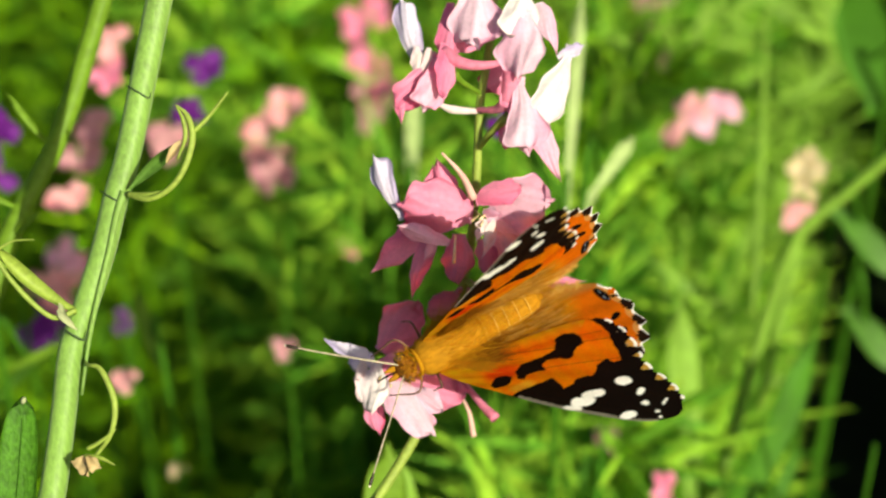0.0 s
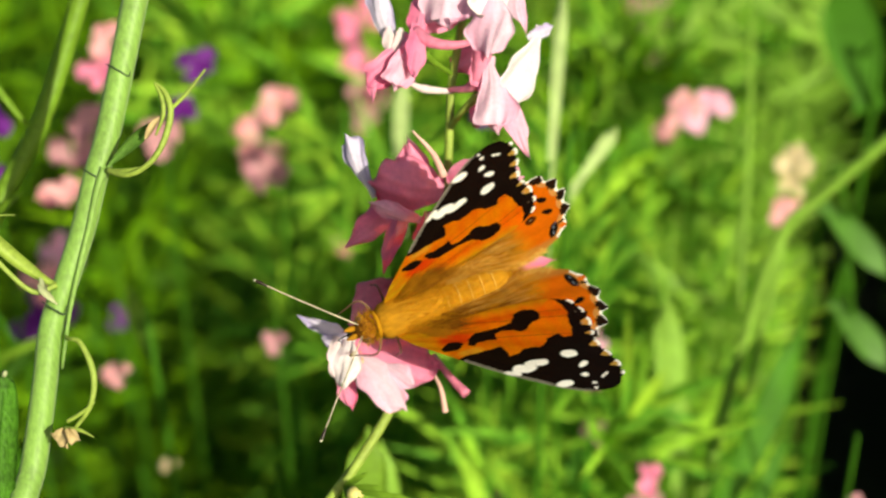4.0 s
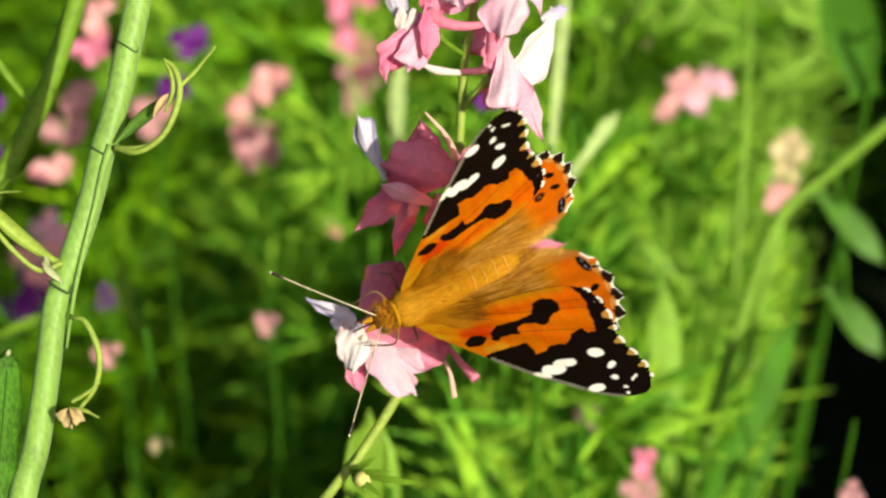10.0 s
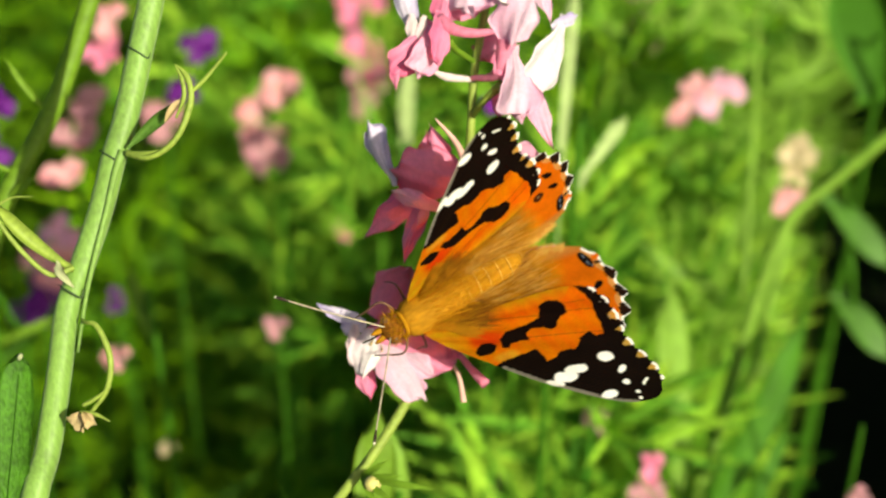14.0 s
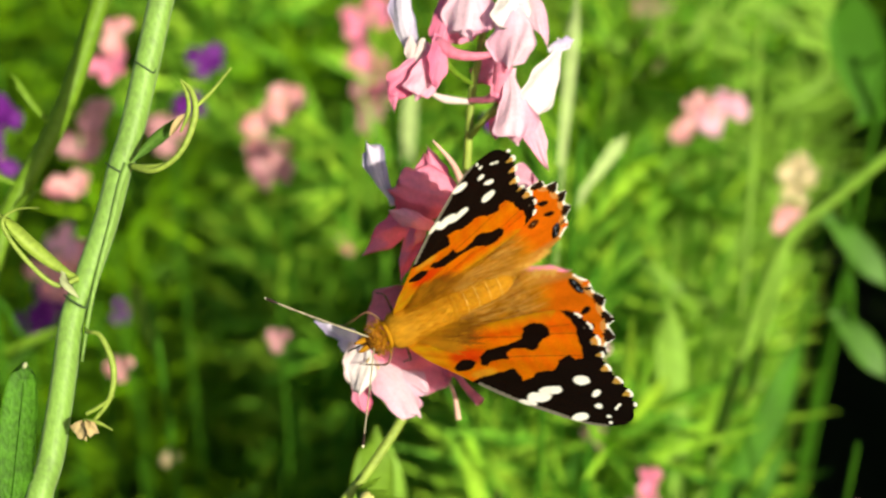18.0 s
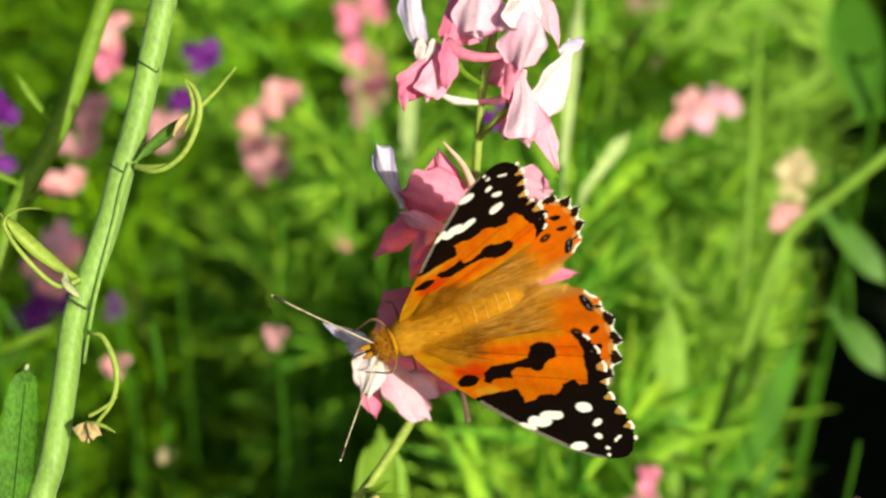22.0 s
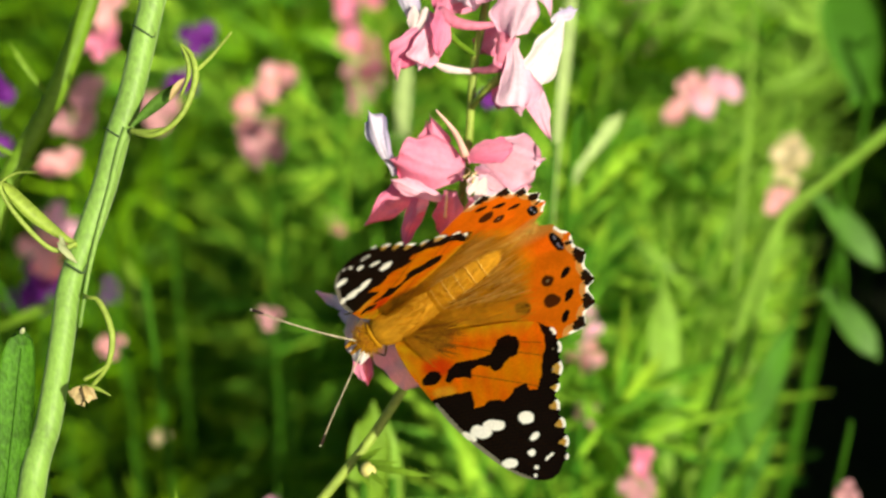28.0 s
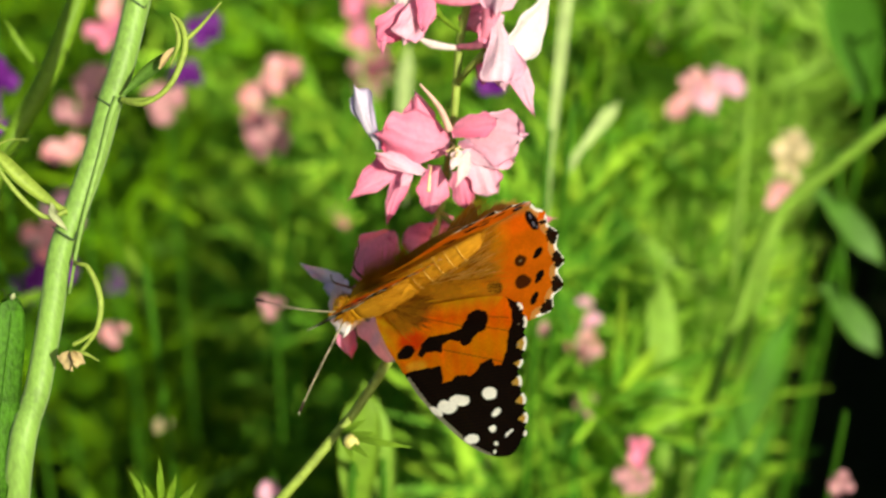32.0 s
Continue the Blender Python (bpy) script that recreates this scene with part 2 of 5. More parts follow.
def ball(centre, r, stretch=(1, 1, 1), n=10):
    verts, faces = [], []
    for i in range(n + 1):
        for j in range(2 * n):
            a, b = math.pi * i / n, math.pi * j / n
            verts.append(Vector(centre) * 0.001 + Vector((math.cos(a) * stretch[0], math.sin(a) * math.cos(b) * stretch[1], math.sin(a) * math.sin(b) * stretch[2])) * r * 0.001)
    for i in range(n):
        for j in range(2 * n):
            k, m = i * 2 * n + j, i * 2 * n + (j + 1) % (2 * n)
            faces.append((k, m, m + 2 * n, k + 2 * n))
    return verts, faces


# ---- ground ----
def ground_sheet():
    n, verts, faces = 60, [], []
    for i in range(n + 1):
        for j in range(n + 1):
            x, y = ((i / n * 2 - 1) ** 5) * 60 + (i / n * 2 - 1) * 1.2, ((j / n * 2 - 1) ** 5) * 60 + (j / n * 2 - 1) * 1.2 + 0.6
            verts.append((x, y, 0.02 * noise.noise(Vector((x * 9, y * 9, 0))) if abs(x) < 3 and abs(y) < 3 else 0))
    for i in range(n):
        for j in range(n):
            a = i * (n + 1) + j
            faces.append((a, a + n + 1, a + n + 2, a + 1))
    tagged(link("ground", verts, faces, SHADED_SOIL), "bare soil under dense meadow plants, deep shade put into its colour", "ground", kind="structure")


ground_sheet()


# ---- the meadow behind: fine divided leaves on thin stalks ----
# shady gaps between the plants: near end, far end and half widths on the ground, in metres
GAPS = [((0.070, 0.19), (0.180, 0.62), 0.031, 0.062), ((-0.034, 0.205), (-0.042, 0.29), 0.009, 0.011), ((-0.062, 0.19), (-0.108, 0.33), 0.015, 0.020), ((-0.017, 0.19), (-0.021, 0.29), 0.012, 0.014), ((0.003, 0.19), (0.001, 0.28), 0.007, 0.008), ((-0.043, 0.19), (-0.066, 0.32), 0.010, 0.015)]


def gap(x, y, g):
    (x0, y0), (x1, y1), w0, w1 = g
    s = (y - y0) / (y1 - y0)
    return 0 < s < 1 and abs(x - x0 - (x1 - x0) * s) < w0 + (w1 - w0) * s


def meadow(count, seed, material, label, spread=None, around=False):
    rnd = random.Random(seed)
    verts, faces = [], []

    def strip(base, way, length, width, bend, face):
        k, n = len(verts), 3
        side = way.cross(face).normalized()
        for i in range(n + 1):
            s = i / n
            c = base + way * (length * s) + face * (bend * length * s * s)
            w = width * (0.35 + 0.65 * math.sin(math.pi * min(1, s * 0.9 + 0.12))) * (1 if s < 1 else 0.2)
            verts.extend((c - side * w * 0.5, c + side * w * 0.5))
        for i in range(n):
            faces.append((k + 2 * i, k + 2 * i + 1, k + 2 * i + 3, k + 2 * i + 2))

    for n in range(count):
        y = 0.13 + 0.62 * rnd.random() ** 1.2 if n > 50 else rnd.uniform(0.6, 1.6)
        x = rnd.uniform(-1, 1) * (0.09 + 0.34 * y)
        if spread:
            cx, cy, wx, wy = spread[n % len(spread)]
            x, y = rnd.gauss(cx, wx), max(0.242, rnd.gauss(cy, wy))
        if around:
            x, y = rnd.gauss(0.15, 0.42), rnd.gauss(0.3, 0.62)
            if abs(x) < 0.10 + 0.34 * y and 0.13 < y < 0.75:
                continue
        top = rnd.uniform(0.20, 0.315) if rnd.random() < 0.8 else rnd.uniform(0.26, 0.335)
        if y < 0.19 and abs(x) < 0.15:
            top -= 0.06
        lean = Vector((rnd.gauss(0, 0.05 if spread else 0.12), rnd.gauss(0, 0.05 if spread else 0.12), 1)).normalized()
        open_ground = any(gap(x + lean.x * h, y + lean.y * h, g) for g in GAPS for h in (0.15, 0.28))
        hole = open_ground or (y < 0.36 or rnd.random() < 0.5) and (noise.noise(Vector((x * 26, y * 26, 3))) < 0.12 or noise.noise(Vector((x * 60, y * 60, 7))) < -0.08)
        if spread and open_ground:
            continue
        # added plants, mostly out of view; the taller sunward ones block the sun
        if around:
            top = rnd.uniform(0.22, 0.31) if y > -0.1 else rnd.uniform(0.24, 0.36)
        elif spread:
            top = rnd.uniform(0.27, 0.325)
        elif hole:
            bare = gap(x + lean.x * 0.2, y + lean.y * 0.2, GAPS[0])
            if rnd.random() < (0.99 if bare else 0.55):
                continue
            top *= rnd.uniform(0.25, 0.5) if bare else rnd.uniform(0.50, 0.82)
        root = Vector((x, y, 0))
        fine = rnd.uniform(4.0, 7.5) if around else rnd.uniform(0.7, 1.7)
        for q in range(4):
            strip(root + lean * top * q / 4, lean, top * 0.27, rnd.uniform(0.0010, 0.0018), 0, Vector((0, -1, 0.2)))
        for w in range(int(12 + top * 55) // (3 if around else 1)):
            h = (1 - (0.95 if around else 0.42) * rnd.random() ** 1.2) * top
            hub = root + lean * h
            if not around and gap(hub.x, hub.y, GAPS[0]):
                continue
            g = rnd.uniform(0, 2 * math.pi)
            out = Vector((math.cos(g), math.sin(g), rnd.uniform(0.1, 1.0))).normalized()
            reach = rnd.uniform(0.006, 0.022)
            strip(hub, out, reach, 0.0008, 0.1, Vector((0, 0, 1)))
            for b in range(rnd.randint(5, 8) if around else rnd.randint(6, 10)):
                way = (out + Vector((rnd.gauss(0, 0.6), rnd.gauss(0, 0.6), rnd.gauss(0.25, 0.5)))).normalized()
                strip(hub + out * reach * rnd.uniform(0.5, 1), way, rnd.uniform(0.007, 0.024) * (1.8 if around else 1.0), rnd.uniform(0.0004, 0.0013) * fine, rnd.uniform(-0.3, 0.3), Vector((rnd.gauss(0.1, 0.4), -0.8, 0.6)).normalized())
    tagged(link("meadow_plants", verts, faces, material), label, "meadow", kind="stuff")


meadow(1000, 4, MEADOW, "mass of fine feathery green meadow leaves and stalks")
# a ring of added plants beyond the view, to shade the gaps
meadow(1500, 5, MEADOW, "meadow plants added all around the clearing to shade its gaps", around=True)


def far_meadow():
    """Coarse tufts out to a few metres, so that the clearing lies within a meadow."""
    rnd = random.Random(6)
    verts, faces = [], []
    for _ in range(9500):
        g, d = rnd.uniform(0, 6.2832), 0.4 + 6.0 * rnd.random() ** 0.65
        x, y = 0.1 + d * math.cos(g), 0.3 + d * math.sin(g)
        if -0.30 < x < 0.60 and -0.40 < y < 0.95:
            continue
        for _b in range(9):
            h, lean, turn = rnd.uniform(0.14, 0.33), rnd.uniform(0.02, 0.14), rnd.uniform(0, 6.2832)
            c, w = Vector((x + rnd.gauss(0, 0.03), y + rnd.gauss(0, 0.03), 0)), rnd.uniform(0.006, 0.016)
            side, out = Vector((math.cos(turn), math.sin(turn), 0)) * w, Vector((-math.sin(turn), math.cos(turn), 0)) * lean
            k = len(verts)
            mid = c + out * 0.35 + Vector((0, 0, h * 0.6))
            verts.extend((c - side * 0.4, c + side * 0.4, mid + side * 0.5, c + out + Vector((0, 0, h)), mid - side * 0.5))
            faces.append((k, k + 1, k + 2, k + 3, k + 4))
    tagged(link("far_meadow", verts, faces, MEADOW), "meadow grass stretching away all around", "meadow", kind="stuff")


far_meadow()
# tufts that stand out pale against the rest: sunlight put into their leaf colour
TUFT = shade("sun_toned_tuft", (0.205, 0.45, 0.03), 0.6, 0.4, 30, thin=0.22, hue=0.03, fine=300, spec=0.10, mixed=0.45)
meadow(104, 9, TUFT, "tufts of feathery leaves, sunlight put into their paler green", [(0.034, 0.30, 0.010, 0.03), (0.042, 0.36, 0.010, 0.03), (0.026, 0.25, 0.008, 0.02), (0.044, 0.32, 0.008, 0.03), (0.018, 0.24, 0.008, 0.015), (0.044, 0.42, 0.014, 0.03), (0.082, 0.385, 0.014, 0.02), (0.092, 0.41, 0.012, 0.02), (-0.036, 0.33, 0.012, 0.03), (-0.048, 0.38, 0.014, 0.03)])


# ---- the flowering stem on which the butterfly feeds ----
# petals: tint, form, base, tip (right, up, away in mm) and width
TOP = [
    ("lilac", "r", (-3.6, 24.2, 2.0), (-5.5, 31.0, 0.0), 1.9),
    ("cream", "r", (-3.9, 26.0, 0.4), (-3.6, 22.9, -0.8), 1.0),
    ("cream", "r", (-2.4, 25.8, 0.3), (-3.0, 22.8, -0.8), 0.9),
    ("rose", "r", (0.0, 31.0, 2.2), (-0.8, 24.4, 0.6), 1.6),
    ("rose", "r", (4.0, 27.2, 3.2), (-1.2, 26.4, 1.2), 2.0),
    ("rose", "f", (-1.6, 25.2, 0.4), (-5.7, 19.2, -1.4), 2.3),
    ("rose", "t", (-5.8, 21.0, -0.9), (-5.5, 17.4, -1.6), 0.8),
    ("blush", "f", (-1.6, 24.6, -0.4), (-3.0, 18.9, -2.6), 2.5),
    ("rose", "r", (-0.8, 26.2, -0.6), (-0.9, 20.2, -3.2), 1.6),
    ("pale", "f", (2.2, 34.0, 1.0), (3.0, 26.0, -1.0), 4.3),
    ("white", "f", (7.4, 33.0, -0.4), (7.7, 26.2, -1.6), 3.7),
    ("pale", "r", (7.6, 29.6, -1.4), (7.2, 22.4, -2.2), 3.5),
    ("pale", "p", (9.6, 30.6, 0.2), (11.3, 25.0, -1.4), 1.5),
    ("white", "f", (13.2, 26.0, 1.6), (9.3, 17.2, -1.0), 2.8),
    ("lilac", "r", (11.6, 24.6, 0.8), (14.4, 25.9, 1.2), 1.0),
    ("rose", "r", (6.0, 24.1, 4.5), (3.7, 21.4, 3.5), 2.2),
    ("rose", "f", (6.9, 24.2, 0.4), (6.2, 18.6, -0.8), 1.6),
    ("pale", "f", (7.2, 22.4, -0.6), (8.2, 14.3, -2.0), 3.2),
    ("blush", "p", (8.4, 18.6, -0.6), (11.4, 11.4, -1.8), 1.9),
    ("rose", "r", (6.5, 18.2, 1.4), (5.8, 14.8, 0.8), 1.4)]
MIDDLE = [
    ("lilac", "f", (-5.5, 7.0, 0.6), (-8.4, 13.6, -1.0), 1.9),
    ("rose", "t", (0.1, 8.8, 0.4), (-1.8, 13.5, -0.8), 1.5),
    ("rose", "r", (2.2, 7.9, 0.6), (-5.6, 8.6, -1.4), 4.3),
    ("rose", "p", (-1.6, 9.4, 0.8), (-2.2, 12.8, -0.2), 1.7),
    ("blush", "r", (-0.4, 4.4, -1.6), (-5.7, 6.2, -3.0), 1.3),
    ("rose", "p", (-3.4, 6.4, 0.8), (-8.7, 1.5, -0.6), 2.2),
    ("rose", "p", (-2.6, 5.4, 0.6), (-4.6, -1.4, -0.4), 1.5),
    ("rose", "r", (0.6, 5.4, 0.4), (0.4, 0.2, 0.6), 2.5),
    ("blush", "p", (-2.0, 4.6, -0.4), (-3.2, 2.6, -1.6), 0.9),
    ("spur", "s", (2.2, 9.2, -1.2), (-1.2, 14.1, -3.4), 0.9),
    ("blush", "r", (3.9, 8.6, 0.2), (10.5, 9.0, -1.4), 4.4),
    ("rose", "r", (2.4, 9.0, -0.6), (7.2, 10.4, -2.2), 1.9),
    ("blush", "r", (4.0, 7.0, -0.2), (9.2, 5.9, -0.4), 2.0),
    ("blush", "r", (4.0, 7.3, -0.4), (7.6, 2.6, 0.8), 2.8),
    ("rose", "r", (3.0, 4.8, 0.6), (4.6, 0.8, 1.4), 2.0),
    ("cream", "p", (3.4, 7.0, -2.2), (2.4, 4.6, -3.4), 0.9),
    ("cream", "p", (4.4, 6.8, -2.0), (3.1, 3.0, -3.4), 1.0),
    ("blush", "p", (3.2, 7.8, -1.8), (5.2, 7.4, -3.2), 0.8)]
LOW = [
    ("lilac", "t", (-9.7, -8.3, 3.2), (-14.2, -6.2, 2.3), 1.3), ("lilac", "r", (-9.0, -8.2, 3.6), (-11.6, -8.8, 2.6), 1.7),
    ("cream", "r", (-10.2, -8.4, 2.8), (-10.4, -12.8, 1.8), 1.3), ("white", "r", (-8.7, -8.8, 2.6), (-9.2, -13.9, 0.8), 2.2),
    ("rose", "p", (-9.5, -12.6, 3.4), (-8.4, -16.7, 2.6), 1.6), ("pale", "r", (-7.9, -10.8, 2.8), (-2.7, -16.4, 0.8), 3.3),
    ("pale", "r", (-5.0, -12.0, 2.8), (-1.6, -13.8, 1.4), 2.0), ("rose", "r", (-8.0, -10.4, 4.0), (1.0, -12.3, 3.2), 3.5),
    ("rose", "r", (-4.2, -10.6, 4.2), (-9.0, -9.4, 3.6), 2.6), ("rose", "r", (-8.0, -7.9, 4.9), (-4.3, -2.3, 4.0), 3.4)]
BEHIND = [
    ("rose", "r", (2.1, -2.9, 7.0), (-2.8, -3.4, 5.9), 3.1), ("rose", "t", (8.0, -1.1, 9.0), (14.6, -0.1, 8.0), 1.5),
    ("rose", "r", (2.7, -2.6, 8.0), (0.1, -1.3, 5.9), 3.1)]


FORMS = {"r": (0.55, 0.32, 0.42), "p": (0.50, 0.80, 0.50), "t": (0.25, 0.65, 0.6), "f": (1.1, 0.22, 0.30)}


def blossom(parent, petals, seed):
    for i, (kind, form, base, tip, width) in enumerate(petals):
        b, t = at(*base), at(*tip)
        face = (TOWARD + RIGHT * (((i * 37) % 11) / 11 - 0.25) * 0.8 + UP * (((i * 53) % 7) / 7 - 0.4) * 0.8).normalized()
        if form == "s":
            v, f = tube(spline([b, b.lerp(t, 0.5) + RIGHT * 0.0005, t], 6), [width * 0.0005, width * 0.00035, 0.0001], 10)
            link("spur", v, f, SPUR, parent)
            continue
        rise, fall, neck = FORMS[form]
        v, f, spots = blade(b, t + (t - b) * 0.05, width * 0.00148, face, bow=0.09, cup=-0.12, rise=rise, blunt=fall, ruffle=0.09, nl=22, nw=16, seed=seed + i, neck=neck, fold=-0.16, uneven=0.16, twist=0.4 * math.sin(i * 2.4), thick=0.02)
        link("petal", v, f, PETAL, parent, colours=tinted(kind, spots, seed + i))


plant = empty("larkspur", at(-1, -60, 40), "pink and white larkspur stem in full flower", "flower")


def under(parent):
    """Puts the newest parts, drawn in world places, into the space of their thing."""
    for o in parent.children:
        if not o.get("set"):
            o.data.transform(Matrix.Translation(-parent.location))
            o["set"] = 1


def stalk(name, pts, radii, material, parent, sides=10, ridge=0.0, steps=6, label=""):
    v, f = tube(spline([at(*p) for p in pts], steps), [r * 0.001 for r in radii], sides, ridge)
    return link(name, v, f, material, parent, label)


stalk("stem", [(5.1, 35.4, 2.5), (4.3, 26.8, 3.5), (3.1, 19.9, 3.4), (2.7, 13.0, 4.4), (2.2, 6.7, 5.4), (1.4, 1.6, 6.4), (-0.3, -6.2, 6.4), (-2.5, -11.5, 6.9), (-3.9, -16.2, 7.0), (-7.1, -21.6, 6.3), (-9.9, -25.4, 5.6), (-17.0, -34.0, 6.0), (-27, -44, 12.0), (-45, -70, 40), (-50, -150, 130)],
      [0.45, 0.5, 0.55, 0.6, 0.6, 0.65], STALK, plant)
for petals, seed in ((TOP, 10), (MIDDLE, 40), (LOW, 70), (BEHIND, 90)):
    blossom(plant, petals, seed)
under(plant)

def vein_leaf(name, base, tip, width, material, parent, face=None, label="", **shape):
    v, f, _ = blade(at(*base), at(*tip), width * 0.001, face or TOWARD, **shape)
    return link(name, v, f, material, parent, label)


# ---- the thick stem beside it ----
stem_plant = empty("tall_stem", at(-45, -30, 0), "thick pale green ridged stem with withered bracts", "plant")
stalk("stem", [(-29.6, 38.2, -4.7), (-31.2, 30.8, -4.7), (-33.0, 22.2, -4.7), (-34.6, 14.9, -4.7), (-35.8, 11.0, -4.7), (-37.4, 5.0, -4.2), (-39.8, -2.0, -4.0), (-41.0, -5.6, -4.0), (-41.8, -11.5, -3.6), (-43.2, -20.2, -3.0), (-45.4, -32.4, -2.9), (-52, -80, 20), (-55, -160, 120)],
      [1.42, 1.4, 1.36, 1.34, 1.36, 1.5, 1.6], STEM, stem_plant, 20, 0.02)
under(stem_plant)
stem_two = empty("slender_stem", at(-58, -13, 23), "slender green stem, out of focus behind", "plant")
stalk("stem", [(-41.9, 39.6, 24.3), (-48.4, 19.4, 24.2), (-53.8, 8.2, 23.1), (-56.0, 2.0, 23.1), (-58.9, -13.3, 23.1), (-64, -60, 50), (-66, -120, 120)], [1.2, 1.4, 1.6], PALE, stem_two)
for base, tip in (((-49.5, 17, 24), (-54.5, 24, 21)), ((-53.0, 9.5, 23), (-60, 13, 20)), ((-54.5, 6, 23), (-49.5, 9.5, 19)), ((-55.5, 4, 23), (-62, 4.5, 20))):
    vein_leaf("leaflet", base, tip, 0.9, PALE, stem_two, bow=0.1, cup=0.3, thick=0.06, nl=8, nw=4)
under(stem_two)


POD = shade("bract_green", (0.10, 0.21, 0.03), 0.5, 0.25, 300, thin=0.15, bump=0.3, fine=1600)
HUSK = shade("pale_husk", (0.42, 0.46, 0.24), 0.7, 0.2, 400, thin=0.2, bump=0.3)
NODE = shade("leaf_scar", (0.05, 0.09, 0.03), 0.7, 0.3, 900)
for r, u in ((-33.1, 22.0), (-35.9, 10.8), (-40.2, -3.6)):
    stalk("leaf_scar", [(r - 1.42, u + 0.9, -5.1), (r - 0.6, u + 0.5, -6.1), (r + 0.4, u - 0.1, -6.15), (r + 1.1, u - 0.5, -5.5), (r + 1.35, u + 0.5, -5.2)], [0.05, 0.1, 0.12, 0.12, 0.04], NODE, stem_plant, 6, steps=4, label="thin dark leaf scar")
# ---- bracts, tendrils and withered flowers on the thick stem ----
stalk("petiole", [(-34.6, 11.6, -6.0), (-35.4, 9.2, -6.0), (-36.4, 5.2, -5.6), (-37.6, 0.6, -5.4), (-38.7, -4.0, -5.0), (-39.7, -10.0, -4.4)], [0.5, 0.36, 0.3, 0.26, 0.15], STEM, stem_plant, 8)
stalk("tendril", [(-34.1, 11.3, -6.6), (-31.6, 10.7, -8.4), (-29.3, 11.7, -9.2), (-27.7, 13.8, -9.4), (-26.8, 16.9, -9.4), (-27.3, 19.2, -9.4), (-28.5, 20.4, -9.4)], [0.36, 0.3, 0.3, 0.34, 0.36, 0.3, 0.1], STALK, stem_plant, 8)
stalk("tendril", [(-28.4, 14.8, -9.2), (-27.5, 17.0, -9.7), (-27.7, 18.8, -9.8), (-28.4, 20.2, -9.6)], [0.12, 0.26, 0.24, 0.08], STALK, stem_plant, 8)
stalk("tendril", [(-26.9, 17.4, -9.4), (-25.2, 19.0, -9.6), (-23.0, 21.6, -10.0)], [0.24, 0.22, 0.12], STALK, stem_plant, 8)
stalk("tendril", [(-33.6, 11.2, -6.8), (-31.6, 11.2, -8.0), (-30.3, 11.5, -8.6)], [0.3, 0.26, 0.08], STALK, stem_plant, 8)
vein_leaf("bract", (-33.9, 11.9, -6.6), (-28.0, 16.7, -9.0), 1.45, POD, stem_plant, TOWARD - UP * 0.6, "folded dark green bract", bow=-0.10, cup=0.8, blunt=0.5, fold=0.3, nl=14, nw=8, thick=0.05)
vein_leaf("bract", (-29.6, 14.4, -8.8), (-27.9, 16.9, -9.3), 0.8, DRY, stem_plant, TOWARD, "withered brown bract tip", bow=0.1, cup=0.5, fold=0.3, ruffle=0.1, seed=3)
stalk("tendril", [(-39.2, -6.4, -5.0), (-38.4, -6.7, -6.4), (-37.2, -7.0, -7.0), (-36.0, -9.2, -7.2), (-35.6, -11.5, -7.2), (-36.2, -14.1, -7.0), (-38.0, -16.5, -6.6)], [0.14, 0.2, 0.28, 0.36, 0.34, 0.28, 0.2], STALK, stem_plant, 8)
stalk("tendril", [(-38.6, -15.5, -6.8), (-37.2, -14.7, -7.0), (-35.5, -13.4, -7.3)], [0.24, 0.22, 0.08], STALK, stem_plant, 8)
stalk("tendril", [(-38.9, -16.2, -6.8), (-37.2, -16.4, -7.2), (-35.6, -17.1, -7.6)], [0.22, 0.24, 0.08], STALK, stem_plant, 8)
for k, (tip, w) in enumerate((((-38.5, -18.3, -7.2), 1.9), ((-37.0, -17.4, -7.8), 1.2), ((-40.2, -17.4, -6.5), 1.2), ((-37.9, -17.9, -7.8), 1.3))):
    vein_leaf("withered_petal", (-38.7, -16.1, -6.6), tip, w, DRY, stem_plant, TOWARD + RIGHT * (0.4 * k - 0.6), "dry straw-coloured withered petal", bow=0.2, cup=0.5, ruffle=0.12, seed=k, uneven=0.2, blunt=0.25)
for r, u, k in ((-41.2, -1.6, 0), (-40.7, -2.4, 1)):
    vein_leaf("node_husk", (r + 0.8, u - 0.6, -5.4), (r - 0.4 - 0.8 * k, u + 1.6, -6.4), 0.8, HUSK, stem_plant, TOWARD + RIGHT * (0.5 * k - 0.3), "pale papery husk at the node", bow=0.15, cup=0.5, ruffle=0.1, seed=30 + k, blunt=0.3)
vein_leaf("bract", (-39.9, -1.2, -5.2), (-48.4, 6.4, -8.3), 1.7, STALK, stem_plant, TOWARD + UP * 0.7, "narrow curved bract", bow=-0.16, cup=0.7, blunt=0.55, fold=0.2, nl=16, nw=8, neck=0.5, thick=0.03)
stalk("tendril", [(-40.0, -0.9, -5.2), (-42.4, -1.6, -6.0), (-45.6, 1.5, -7.3), (-47.6, 4.9, -8.0), (-46.0, 6.4, -8.3), (-43.6, 6.6, -8.3)], [0.3, 0.3, 0.28, 0.22, 0.12, 0.05], STALK, stem_plant, 8)
under(stem_plant)

